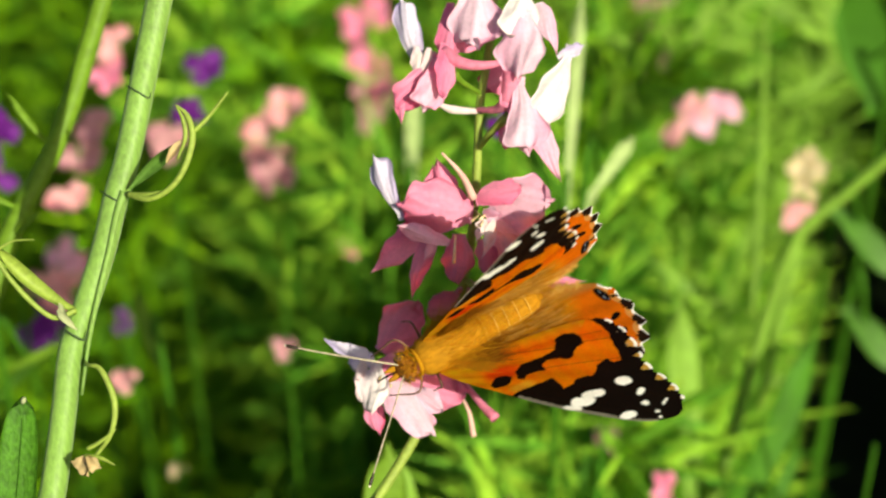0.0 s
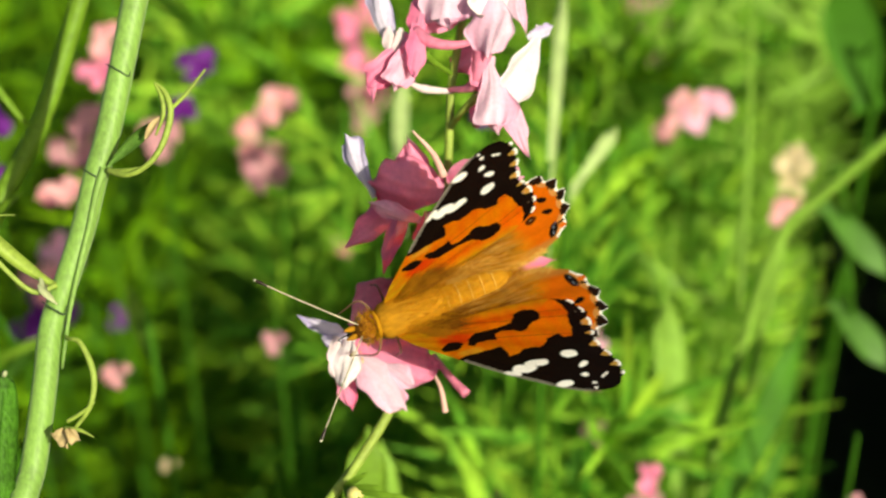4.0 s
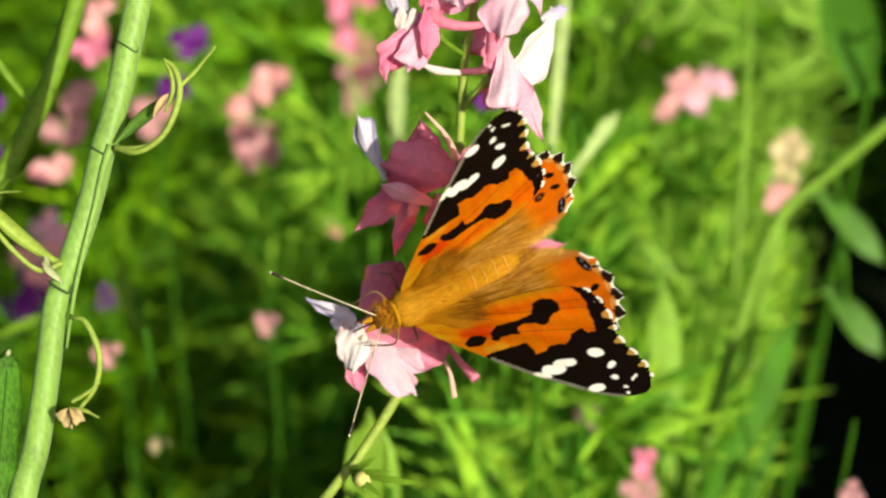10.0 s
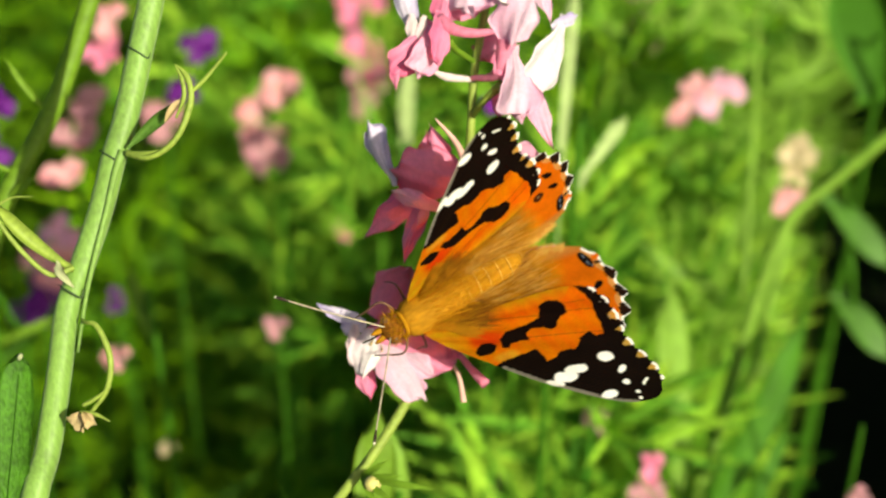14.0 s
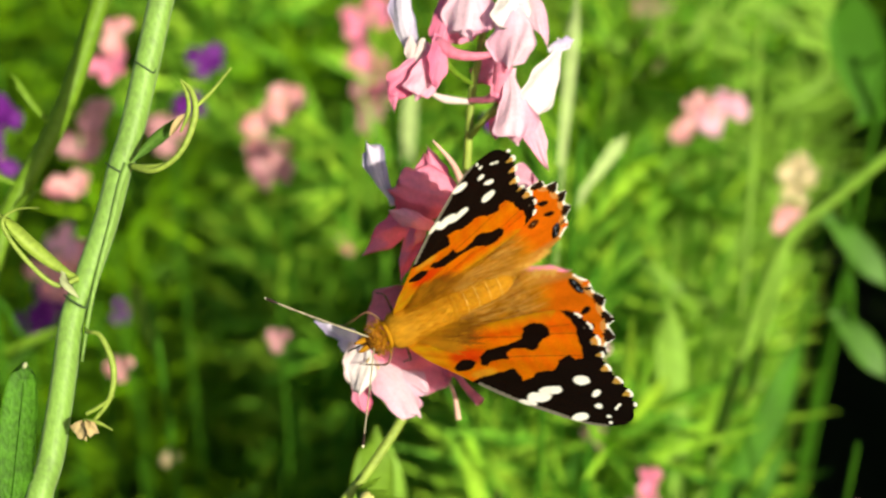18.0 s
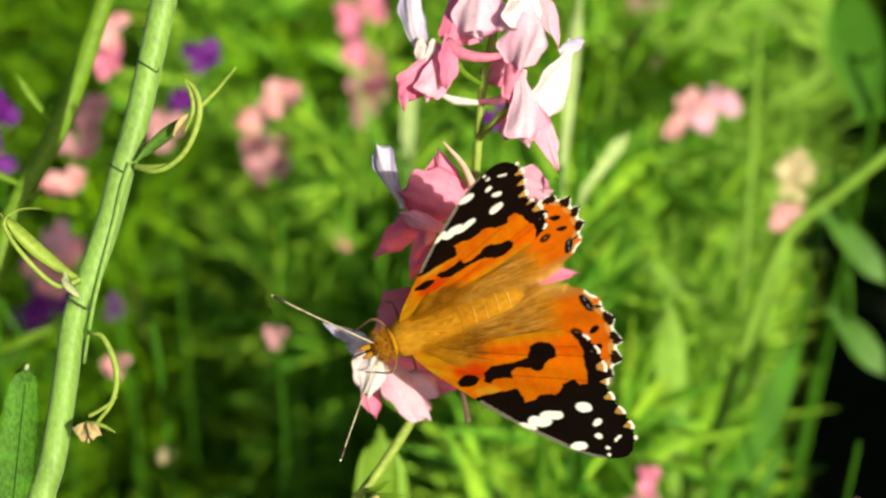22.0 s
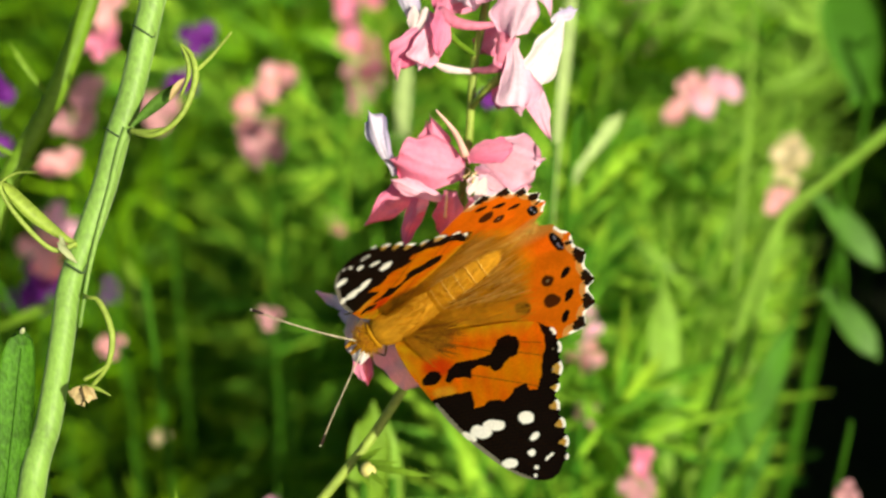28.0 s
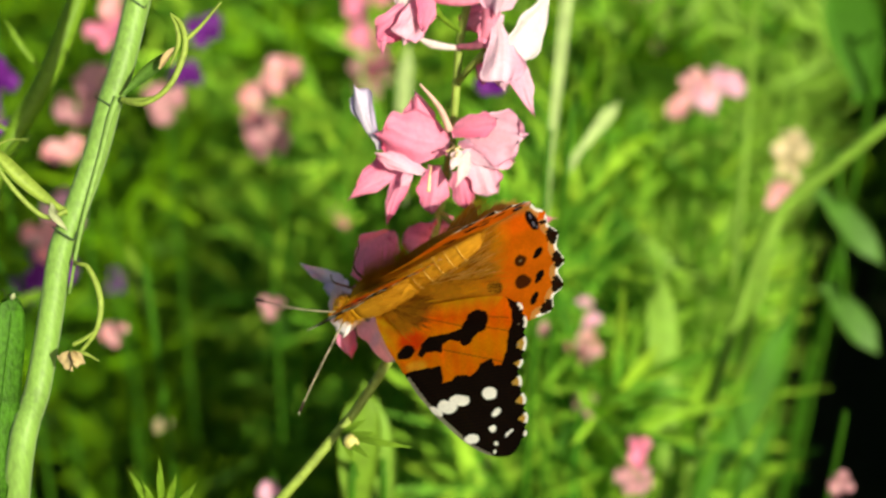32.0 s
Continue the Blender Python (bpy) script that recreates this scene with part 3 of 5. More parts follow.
CORNER = shade("mid_green_leaf", (0.055, 0.175, 0.008), 0.55, 0.3, 200, thin=0.2, bump=0.5, fine=1500, spec=0.12, streak=(1, 1, 0.2))
LANCE = shade("hairy_leaf", (0.055, 0.165, 0.008), 0.6, 0.45, 500, thin=0.12, bump=0.8, fine=2600, spec=0.2, streak=(1, 1, 0.4))
corner_leaf = empty("lance_leaf", at(-46.5, -33, -4), "green lance-shaped leaf with a blunt tip beside the stem", "leaf")
vein_leaf("leaf_blade", (-48.9, -44, -3.5), (-45.7, -10.0, -5.6), 4.3, LANCE, corner_leaf, TOWARD + RIGHT * 0.15, bow=0.01, cup=0.3, blunt=0.24, rise=0.5, point=0.02, fold=-0.10, nl=60, nw=10, neck=0.9, uneven=0.02)
stalk("midrib", [(-48.6, -44, -4.2), (-47.4, -30, -5.0), (-45.6, -12.2, -5.9)], [0.1, 0.1, 0.03], LEAF, corner_leaf, 6)
stalk("leaf_tip", [(-45.7, -10.7, -5.7), (-45.4, -10.1, -5.9)], [0.2, 0.3, 0.15], HUSK, corner_leaf, 8, label="pale callus at the tip of the leaf")
stalk("petiole", [(-48.8, -43, -3.0), (-52, -90, 20), (-54, -160, 100)], [0.5, 0.8], LEAF, corner_leaf, 6)
under(corner_leaf)

# ---- pedicels and leaflets of the flowering stem ----
stalk("spur", [(-0.9, 25.1, -0.6), (1.0, 23.9, -1.6), (3.4, 23.6, -1.5), (5.9, 24.1, -0.5)], [0.9, 0.65, 0.5, 0.3], ROSE, plant, 10)
stalk("spur", [(2.9, 19.1, 2.5), (4.8, 19.0, 0.5), (6.0, 19.9, -0.3), (6.6, 22.9, -0.5)], [0.3, 0.45, 0.9, 1.1], ROSE, plant, 10)
stalk("pedicel", [(3.1, 21.0, 3.2), (1.1, 22.0, 0.5), (0.2, 22.8, -0.8)], [0.3, 0.35, 0.5], PALE, plant, 8)
stalk("pedicel", [(3.0, 19.0, 3.2), (0.1, 19.0, 0.4), (-1.5, 19.5, -1.0)], [0.3, 0.5, 0.2], CREAM, plant, 8)
stalk("pedicel", [(2.9, 15.0, 4.0), (4.3, 16.6, 1.6), (6.2, 18.3, 0)], [0.35, 0.4, 0.6], STALK, plant, 8)
stalk("spur", [(0.7, -10.8, 4.4), (2.7, -13.3, 2.8), (4.4, -15.0, 1.6)], [0.3, 0.42, 0.62], ROSE, plant, 8)
stalk("spur", [(0.6, -12.7, 5.0), (1.5, -14.5, 4.7), (2.0, -17.3, 4.7)], [0.2, 0.25, 0.35], SPUR, plant, 8)
stalk("stamen", [(0.2, 5.2, -1.0), (0.1, 4.0, -3.2), (0.0, 2.2, -3.4)], [0.12, 0.14, 0.2], IVORY_STAMEN, plant, 6)
stalk("pedicel", [(2.4, 8.6, 5.2), (2.2, 9.0, 2.8), (2.2, 8.6, 0.8)], [0.35, 0.3, 0.3], STALK, plant, 8)
stalk("pedicel", [(-0.9, -7.6, 6.4), (-3.6, -8.6, 5.0), (-5.6, -9.4, 3.6)], [0.4, 0.33, 0.5], STALK, plant, 8)
stalk("pedicel", [(1.0, 0.4, 6.5), (3.4, -1.6, 5.0), (4.4, -2.4, 4.2)], [0.4, 0.33, 0.4], STALK, plant, 8)
for tip, w in (((-0.8, -26.4, -0.8), 0.8), ((-5.6, -28.0, 0.1), 0.7), ((-6.4, -23.4, 1.1), 0.7), ((-4.6, -25.0, 0.1), 0.7), ((-7.5, -28.6, 1.0), 0.7)):
    vein_leaf("leaflet", (-9.6, -25.5, 4.4), tip, w, PALE, plant, bow=0.12, cup=0.3, thick=0.06, nl=8, nw=4)
v, f = ball((0, 0, 0), 0.8)
link("bud", [at(-8.2, -26.2, 2.4) + p * 1.2 for p in v], f, shade("pale_bud", (0.55, 0.50, 0.16), 0.6, 0.25, 900), plant, "small pale bud at the node")
for tip in ((-32.4, -29.1, -4.1), (-29.0, -27.5, -4.1), (-27.0, -29.3, -4.0), (-24.6, -30.2, -4.0), (-30.8, -30.3, -4.0)):
    vein_leaf("leaflet", (-28.9, -36.0, 2.5), tip, 0.9, PALE, plant, bow=0.08, cup=0.3, thick=0.06, nl=8, nw=4)
for k, (r, u, a) in enumerate(((2.4, 7.4, -3.0), (2.9, 6.9, -3.3), (2.0, 6.6, -3.1), (3.3, 7.6, -2.9), (-8.4, -9.9, 1.2), (-7.6, -10.6, 1.0))):
    stalk("stamen", [(r, u + 0.6, a + 3.0), (r + 0.3, u, a + 1.2), (r + 0.5 * (k % 3 - 1), u - 0.7, a)], [0.06, 0.06, 0.16], IVORY_STAMEN if k % 2 else DRY, plant, 6, steps=4)
under(plant)


# ---- flowers standing behind, at canopy height ----
def far_flower(label, kinds, places, size, foot, seed, group=""):
    """A stem with blossoms at the given places; each blossom is a loose whorl of petals."""
    rnd = random.Random(seed)
    root = at(*places[-1])
    thing = empty("larkspur", (root.x, root.y, 0), label, "flower", group)
    tops = [at(*p) for p in places]
    way = [tops[0] - TOWARD * 0.006 + Vector((0, 0, 0.012))] + [p - TOWARD * 0.006 for p in tops] + [Vector((root.x + foot * 0.4, root.y + 0.01, root.z * 0.5)), Vector((root.x + foot, root.y + 0.02, 0))]
    v, f = tube(spline(way, 5), [0.00035, 0.0004, 0.00045, 0.0005], 7)
    link("stem", v, f, LEAF, thing)
    for kind, c in zip(kinds, tops):
        start = rnd.uniform(0, 6.28)
        for k in range(6):
            g = start + k * 2 * math.pi / 6 + rnd.gauss(0, 0.4)
            out = RIGHT * math.cos(g) + UP * math.sin(g)
            r = size * rnd.uniform(0.55, 1.3) * 0.001
            face = (TOWARD + out * rnd.gauss(0, 0.6) + RIGHT * 0.2).normalized()
            v, f, spots = blade(c + out * r * 0.06, c + out * r + TOWARD * r * rnd.uniform(-0.3, 0.5), r * rnd.uniform(0.6, 0.95), face, bow=0.12, cup=0.3, blunt=0.36, ruffle=0.06, nl=9, nw=6, seed=seed * 31 + k, neck=0.4, uneven=0.15)
            link("petal", v, f, PETAL, thing, colours=tinted(kind, spots, seed * 7 + k))
        v, f = tube(spline([c - TOWARD * 0.002, c - TOWARD * size * 0.0012 + UP * size * 0.0006], 4), [0.0012, 0.0004], 7)
        link("spur", v, f, SPUR, thing)
    under(thing)
    return thing


GROUP = "larkspur flowers behind"
pink_flower = far_flower("pink larkspur blossom, out of focus", ["pink", "blush"], [(50.0, 31.8, 156.0), (56.0, 32.2, 157.6)], 6.3, 0.005, 1, GROUP)
far_flower("salmon-pink larkspur spike, out of focus", ["pink", "pink", "dusk"], [(-34.6, 33.2, 162.7), (-38.4, 25.5, 162.7), (-35.8, 19.3, 162.7)], 5.6, 0.01, 2, GROUP)
far_flower("rose-pink larkspur spike, out of focus", ["rose", "rose", "dusk"], [(-20.9, 58.9, 217.7), (-18.9, 45.2, 217.7), (-18.6, 38.0, 219.7)], 7.0, -0.01, 3, GROUP)
far_flower("faded pink larkspur spike, out of focus", ["dusk", "dusk", "dusk"], [(52.0, 66, 237.0), (51.5, 57.9, 237.6), (49.8, 50.1, 237.6)], 5.6, 0.01, 4, GROUP)
far_flower("pale yellow and pink larkspur tip, out of focus", ["straw", "straw", "pink"], [(70.1, 20.6, 147.6), (69.7, 15.6, 147.6), (69.0, 10.1, 149.6)], 4.2, -0.01, 5, GROUP)
far_flower("small pink larkspur bud, out of focus", ["rose"], [(-21.9, 3.9, 176.7)], 3.0, 0.0, 6, GROUP)
far_flower("mauve-pink larkspur spike, out of focus", ["pink", "rose", "dusk", "dusk", "pink"], [(-62.1, 43.0, 123.7), (-63.8, 36.5, 125.7), (-65.2, 27.3, 123.7), (-67.8, 22.1, 125.7), (-69.2, 14.3, 123.7)], 4.8, -0.01, 7, GROUP)
far_flower("pink larkspur pair, out of focus", ["blush", "pink"], [(-74.7, 3.2, 139.7), (-77.5, -2.6, 137.7)], 4.2, -0.01, 8, GROUP)
far_flower("violet larkspur spike, out of focus", ["purple", "purple", "dusk"], [(-48.7, 40.2, 147.7), (-52.1, 31.9, 150.0), (-57.2, 26.6, 151.0)], 4.2, -0.005, 9, GROUP)
far_flower("deep violet larkspur blossom, out of focus", ["purple", "purple"], [(-79.6, 24.5, 107.7), (-80.6, 17.5, 108.0)], 4.6, -0.01, 10, GROUP)
far_flower("violet and pink larkspur spike among leaves, out of focus", ["pink", "purple", "purple"], [(-75.6, -3.2, 141.0), (-77.2, -8.6, 141.7), (-79.8, -13.0, 141.7)], 4.8, -0.01, 11, GROUP)
far_flower("small violet larkspur bud, out of focus", ["purple"], [(-70.6, -11.4, 174.7)], 2.8, 0.0, 12, GROUP)
far_flower("violet larkspur bud half hidden by blossoms", ["purple"], [(8.1, 23.0, 79.6)], 2.6, 0.0, 13, GROUP)
for n, (kind, p, size) in enumerate((("dusk", (28.8, -32.2, 127.6), 2.8), ("rose", (37.1, -38.4, 113.6), 3.0), ("dusk", (36.1, -43.9, 114.0), 3.2), ("dusk", (9.0, -42.8, 123.6), 3.0), ("dusk", (-32.3, -14.4, 133.7), 2.4), ("straw", (-55.0, -38.8, 143.7), 2.0),
                                  ("blush", (27.9, -14.4, 121.7), 2.8), ("pink", (27.2, -20.4, 123.7), 3.4), ("dusk", (19.5, -17.6, 120.3), 2.6), ("blush", (-26.9, -44.8, 90.1), 3.0), ("dusk", (68.2, -40.6, 90.9), 2.0), ("pink", (-62.8, -20.3, 135.0), 2.6))):
    far_flower("small faded pink larkspur flower, out of focus", [kind], [p], size, 0.0, 20 + n, "small flowers low in the meadow")


# ---- broad blades and pale stalks behind ----
def far_leaf(label, base, tip, width, material, lean=(0, 0), **shape):
    b = at(*base)
    t = at(*tip)
    thing = empty("broad_leaf", (b.x, b.y, 0), label, "leaf", "broad leaves behind")
    v, f, _ = blade(b, t, width * 0.001, (TOWARD + RIGHT * lean[0] + UP * lean[1]).normalized(), **{"bow": 0.05, "cup": 0.15, "blunt": 0.5, "neck": 0.6, "nl": 14, "nw": 6, "fold": -0.1, **shape})
    link("leaf_blade", v, f, material, thing)
    v, f = tube(spline([t.lerp(b, 0.6) - TOWARD * 0.0012, b, Vector((b.x, b.y + 0.01, b.z * 0.5)), Vector((b.x, b.y + 0.015, 0))], 5), [0.0004, 0.0008, 0.0012], 6)
    link("petiole", v, f, LEAF, thing)
    under(thing)


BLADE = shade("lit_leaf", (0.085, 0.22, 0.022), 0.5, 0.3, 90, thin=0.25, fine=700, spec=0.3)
BRIGHT = shade("bright_leaf", (0.255, 0.46, 0.05), 0.5, 0.25, 90, thin=0.3, fine=700, spec=0.2)
STRAW_BLADE = shade("pale_blade", (0.42, 0.55, 0.20), 0.5, 0.25, 90, thin=0.25, fine=700, spec=0.2)
far_leaf("tall pale green stalk-like blade, out of focus", (16.6, -2, 77), (20.6, 46, 77.6), 2.0, STRAW_BLADE, blunt=0.12, neck=1.0)
far_leaf("short pale green blade, out of focus", (20.8, 10.2, 84.9), (29.8, 22.2, 87.6), 2.3, STRAW_BLADE, blunt=0.12, neck=1.0, cup=0.1)
far_leaf("pale upright blade, out of focus", (-7.4, 5, 114.7), (-6.6, 36, 117.7), 2.8, STRAW_BLADE, blunt=0.2, neck=1.0)
far_leaf("large green lance leaf, out of focus", (46.5, -49.6, 114.5), (66.0, -10.4, 117.6), 6.4, CORNER, (0.3, -0.2))
far_leaf("narrow green leaf, out of focus", (54.5, -49.0, 114.6), (62.2, -31.0, 117.6), 2.6, CORNER)
far_leaf("wide pale upright leaf, far behind", (44.0, -52.0, 122.0), (41.5, -4, 125.0), 6.0, BRIGHT, blunt=0.3, neck=0.8)
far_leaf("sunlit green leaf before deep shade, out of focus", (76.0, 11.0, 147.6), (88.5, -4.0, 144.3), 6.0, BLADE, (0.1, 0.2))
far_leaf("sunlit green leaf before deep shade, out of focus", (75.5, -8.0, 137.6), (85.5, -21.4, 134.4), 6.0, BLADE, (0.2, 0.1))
far_leaf("large dark green leaf, far behind", (87.5, 30.0, 154.2), (81.7, 58.6, 157.6), 12.0, LEAF, (-0.2, 0.2))
far_leaf("bright light-green leaf below the blossom", (-10.6, -46, 49.7), (-9.2, -22.0, 47.3), 6.0, PALE, blunt=0.35)
far_leaf("bright light-green leaf below the blossom", (-6.4, -46, 57.7), (-7.9, -25.0, 55.3), 4.6, BRIGHT)
far_leaf("narrow green blade, out of focus", (-51.6, -18.0, 114.7), (-57.6, -2.6, 117.7), 2.8, PALE)
far_leaf("thin green blade, out of focus", (-76.0, -16.2, 97.7), (-64.3, -10.8, 94.9), 1.5, PALE)

branching = empty("branching_stem", (0.05, 0.3, 0), "pale green branching stem, out of focus", "plant")
stalk("stem", [(95.0, 34.7, 112.0), (82.9, 23.5, 114.6), (71.9, 13.5, 119.6), (63.0, 5.3, 121.6), (57.4, -10.4, 124.6), (51.6, -31.6, 127.6), (47.1, -48.9, 129.6), (46, -70, 150), (48, -120, 230)], [1.0, 1.1, 1.3, 1.5], BRIGHT, branching, 8)
stalk("branch", [(64.6, 8.2, 122.6), (60.9, -6.1, 123.6), (56.6, -26.3, 127.0)], [0.5, 0.8, 1.0], BRIGHT, branching, 8)
stalk("branch", [(40.5, -2.8, 137.0), (42.7, -18.4, 135.0), (47.7, -45.9, 129.0)], [0.4, 0.7, 1.0], BRIGHT, branching, 8)
stalk("branch", [(60.7, 50.6, 137.0), (58.8, 27.6, 132.0), (55.5, -9.2, 126.0)], [0.4, 0.6, 0.9], BRIGHT, branching, 8)
under(branching)

# ---- slender leafy stalks that rise out of the meadow ----
def leafy_stalk(x, y, top, lean, material, seed):
    """A thin upright stalk with finely divided leaves all the way up."""
    rnd = random.Random(seed)
    thing = empty("leafy_stalk", (x, y, 0), "slender upright stalk with feathery pale green leaves", "plant", "leafy stalks behind")
    line = [Vector((x + lean[0] * h * h * top + 0.003 * math.sin(5 * h + seed), y + lean[1] * h * h * top, h * top)) for h in (0, 0.25, 0.5, 0.75, 1)]
    path = spline(line, 6)
    v, f = tube(path, [0.0011, 0.0009, 0.0007, 0.0004], 7)
    link("stem", v, f, material, thing)
    verts, faces = [], []
    for c in path[7:]:
        for _ in range(3):
            g = rnd.uniform(0, 6.2832)
            out = Vector((math.cos(g), math.sin(g), rnd.uniform(0.4, 1.2))).normalized()
            for _b in range(rnd.randint(4, 7)):
                way = (out + Vector((rnd.gauss(0, 0.35), rnd.gauss(0, 0.35), rnd.gauss(0.1, 0.35)))).normalized()
                side = way.cross(Vector((rnd.gauss(0, 0.4), -0.8, 0.6))).normalized() * rnd.uniform(0.0003, 0.0007)
                size = rnd.uniform(0.008, 0.020)
                k = len(verts)
                a, b = c + out * 0.003, c + out * 0.003 + way * size * 0.5 + out * 0.001
                verts.extend((c - side * 0.4, c + side * 0.4, b + side, a + way * size, b - side))
                faces.append((k, k + 1, k + 2, k + 3, k + 4))
    link("foliage", verts, faces, material, thing)
    under(thing)


rnd_stalk = random.Random(17)
# every other stalk takes the tuft green, with sunlight put into its colour
for n in range(16):
    y = 0.24 + 0.19 * (n / 15)
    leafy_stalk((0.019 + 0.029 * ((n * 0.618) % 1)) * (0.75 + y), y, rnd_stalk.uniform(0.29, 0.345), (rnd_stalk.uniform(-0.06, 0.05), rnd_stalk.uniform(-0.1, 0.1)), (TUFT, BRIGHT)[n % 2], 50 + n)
# a pale feathery clump towards the top
for n, (x, y) in enumerate(((0.064, 0.322), (0.069, 0.330), (0.074, 0.326), (0.079, 0.334), (0.072, 0.342), (0.066, 0.338))):
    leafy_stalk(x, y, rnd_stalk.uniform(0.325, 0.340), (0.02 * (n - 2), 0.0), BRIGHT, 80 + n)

# ---- the butterfly ----
BLACK, WHITE, ORANGE, OCHRE, RED = (0.008, 0.005, 0.004), (0.95, 0.92, 0.84), (0.98, 0.215, 0.001), (0.82, 0.39, 0.008), (0.90, 0.06, 0.003)
BROWN, BLUE, BUFF = (0.10, 0.045, 0.012), (0.17, 0.19, 0.27), (0.80, 0.50, 0.16)
WING = shade("wing_scales", (1, 1, 1), 0.55, 0.10, 600, attr="scales", thin=0.52, clear=0.16, bump=0.25, fine=4000, spec=0.05)
FUR = shade("tawny_fur", (0.36, 0.165, 0.007), 0.8, 0.3, 500, bump=0.25, fine=2600, spec=0.08, streak=(0.3, 1, 1))
COAT = shade("body_hair", (0.50, 0.235, 0.008), 0.7, 0.15, 1200, thin=0.3, spec=0.05, hue=0.014)
HAIR = shade("golden_hair", (0.56, 0.27, 0.012), 0.6, 0.12, 1200, thin=0.35, spec=0.06, hue=0.012)
DARK = shade("dark_chitin", (0.03, 0.018, 0.012), 0.35, 0.3, 900)
PALE_LEG = shade("brown_leg", (0.16, 0.08, 0.04), 0.5, 0.3, 900)
EYE = shade("brown_eye", (0.16, 0.08, 0.03), 0.2, 0.3, 900)
BAND = shade("pale_band", (0.62, 0.37, 0.06), 0.7, 0.4, 1500)
IVORY = shade("ivory_tip", (0.8, 0.74, 0.55), 0.5, 0.1, 900)
GREY_RING = shade("banded_antenna", (0.42, 0.36, 0.24), 0.5, 0.5, 2500)

# outlines and marks in millimetres: along the leading edge from the hinge, and back from it
FORE_EDGE = [(0.2, 0.8), (0.2, -0.9), (4.2, -2.3), (9.0, -3.2), (12.3, -3.8), (15.2, -4.1), (18.6, -4.2), (21.5, -4.1), (24.0, -3.7), (25.7, -3.0), (26.7, -2.2), (27.0, -1.2)]
FORE_MARGIN = [(26.8, 0.0), (26.2, 1.0), (24.7, 2.4), (22.9, 3.5), (21.3, 4.7), (20.4, 6.2), (18.8, 8.1), (17.0, 9.5), (15.2, 10.0)]
FORE_INNER = [(13.8, 9.6), (11.5, 8.3), (8.3, 5.9), (5.1, 3.3), (2.5, 2.0)]
HIND_EDGE = [(0.0, 2.6), (-0.3, 0.0), (5, -0.2), (10, -0.2), (14, 0.4), (17.6, 1.8)]
HIND_MARGIN = [(19.6, 3.1), (20.8, 4.3), (20.4, 5.6), (20.9, 7.0), (19.8, 8.2), (20.0, 9.4), (18.5, 10.6), (18.0, 12.0), (16.5, 12.6), (15.5, 13.7), (14.3, 13.9), (13.2, 14.3)]
HIND_INNER = [(11.4, 13.8), (9.4, 13.0), (8.0, 11.4), (6.6, 9.2), (4.6, 6.8), (1.8, 4.4)]
CELL_BAR = [(9.2, -0.6), (8.6, 0.3), (8.8, 1.4), (10.5, 2.8), (11.6, 4.1), (11.5, 4.9), (11.1, 5.7), (11.7, 6.6), (12.8, 7.1), (13.8, 6.6), (14.4, 5.6), (13.7, 4.7), (13.8, 3.5), (13.4, 3.0), (12.4, 3.1), (11.4, 2.5), (11.0, 1.8), (11.6, 1.1), (10.9, 0.8), (9.9, 0.1), (9.9, -0.7)]
TIP_DARK = [(8.9, -5), (9.2, -3.2), (10.4, -2.0), (11.6, -1.0), (12.5, -0.1), (13.4, -0.4), (14.3, -1.2), (15.1, -0.5), (15.2, 0.3), (16.8, 1.2), (16.8, 2.8), (17.5, 3.9), (18.4, 3.5), (19.1, 4.1), (18.6, 5.1), (17.5, 6.5), (16.4, 8.1), (15.4, 9.0), (14.4, 9.4), (13.6, 9.7), (14.7, 12), (30, 12), (30, -6)]
# white marks: place, half-length, half-width, turn in degrees
FORE_SPOTS = [(20.1, 1.15, 0.95, 0.72, 20), (22.2, 0.15, 0.62, 0.42, 70), (23.1, -1.3, 0.5, 0.42, 20), (21.9, -3.4, 0.95, 0.55, 28), (17.6, -1.35, 1.35, 0.64, 28), (16.9, -2.7, 1.4, 0.74, 22), (16.0, -3.8, 1.1, 0.36, 8), (25.0, -0.5, 0.6, 0.2, 80), (24.6, -2.1, 0.3, 0.28, 0), (25.0, -2.9, 0.2, 0.18, 0)]
HIND_SPOTS = [(14.9, 8.1, 0.72, 0.6, 0), (16.2, 6.1, 0.95, 0.72, 20), (13.1, 4.6, 0.95, 0.7, 10), (16.6, 9.4, 0.38, 0.72, -25), (17.9, 7.1, 0.36, 0.74, -15), (18.3, 4.8, 0.4, 0.72, -5)]


def inside(poly, x, y):
    """Which of the places lie within the outline."""
    hit = np.zeros(x.shape, bool)
    for (ax, ay), (bx, by) in zip(poly, poly[1:] + poly[:1]):
        cross = (ay > y) != (by > y)
        hit ^= cross & (x < (bx - ax) * (y - ay) / ((by - ay) or 1e-9) + ax)
    return hit


def ellipse(x, y, mark):
    cx, cy, a, b, turn = mark
    c, s = math.cos(radians(turn)), math.sin(radians(turn))
    u, v = (x - cx) * c + (y - cy) * s, -(x - cx) * s + (y - cy) * c
    return (u / a) ** 2 + (v / b) ** 2


def margin_line(points, lobes, depth):
    """The scalloped outer edge as dense places, with the phase of its lobes."""
    line = [Vector((p, q, 0)) for p, q in points]
    line = spline(line, 24)
    out = []
    for i, v in enumerate(line):
        ph = i / (len(line) - 1) * lobes
        way = (line[min(i + 1, len(line) - 1)] - line[max(i - 1, 0)]).normalized()
        o = v + Vector((way.y, -way.x, 0)) * (depth * (abs(math.sin(math.pi * ph)) - 0.5))
        out.append((o.x, o.y, ph))
    return out


def blend(c, colour, w):
    return c * (1 - w[:, None]) + np.array(colour)[None] * w[:, None]


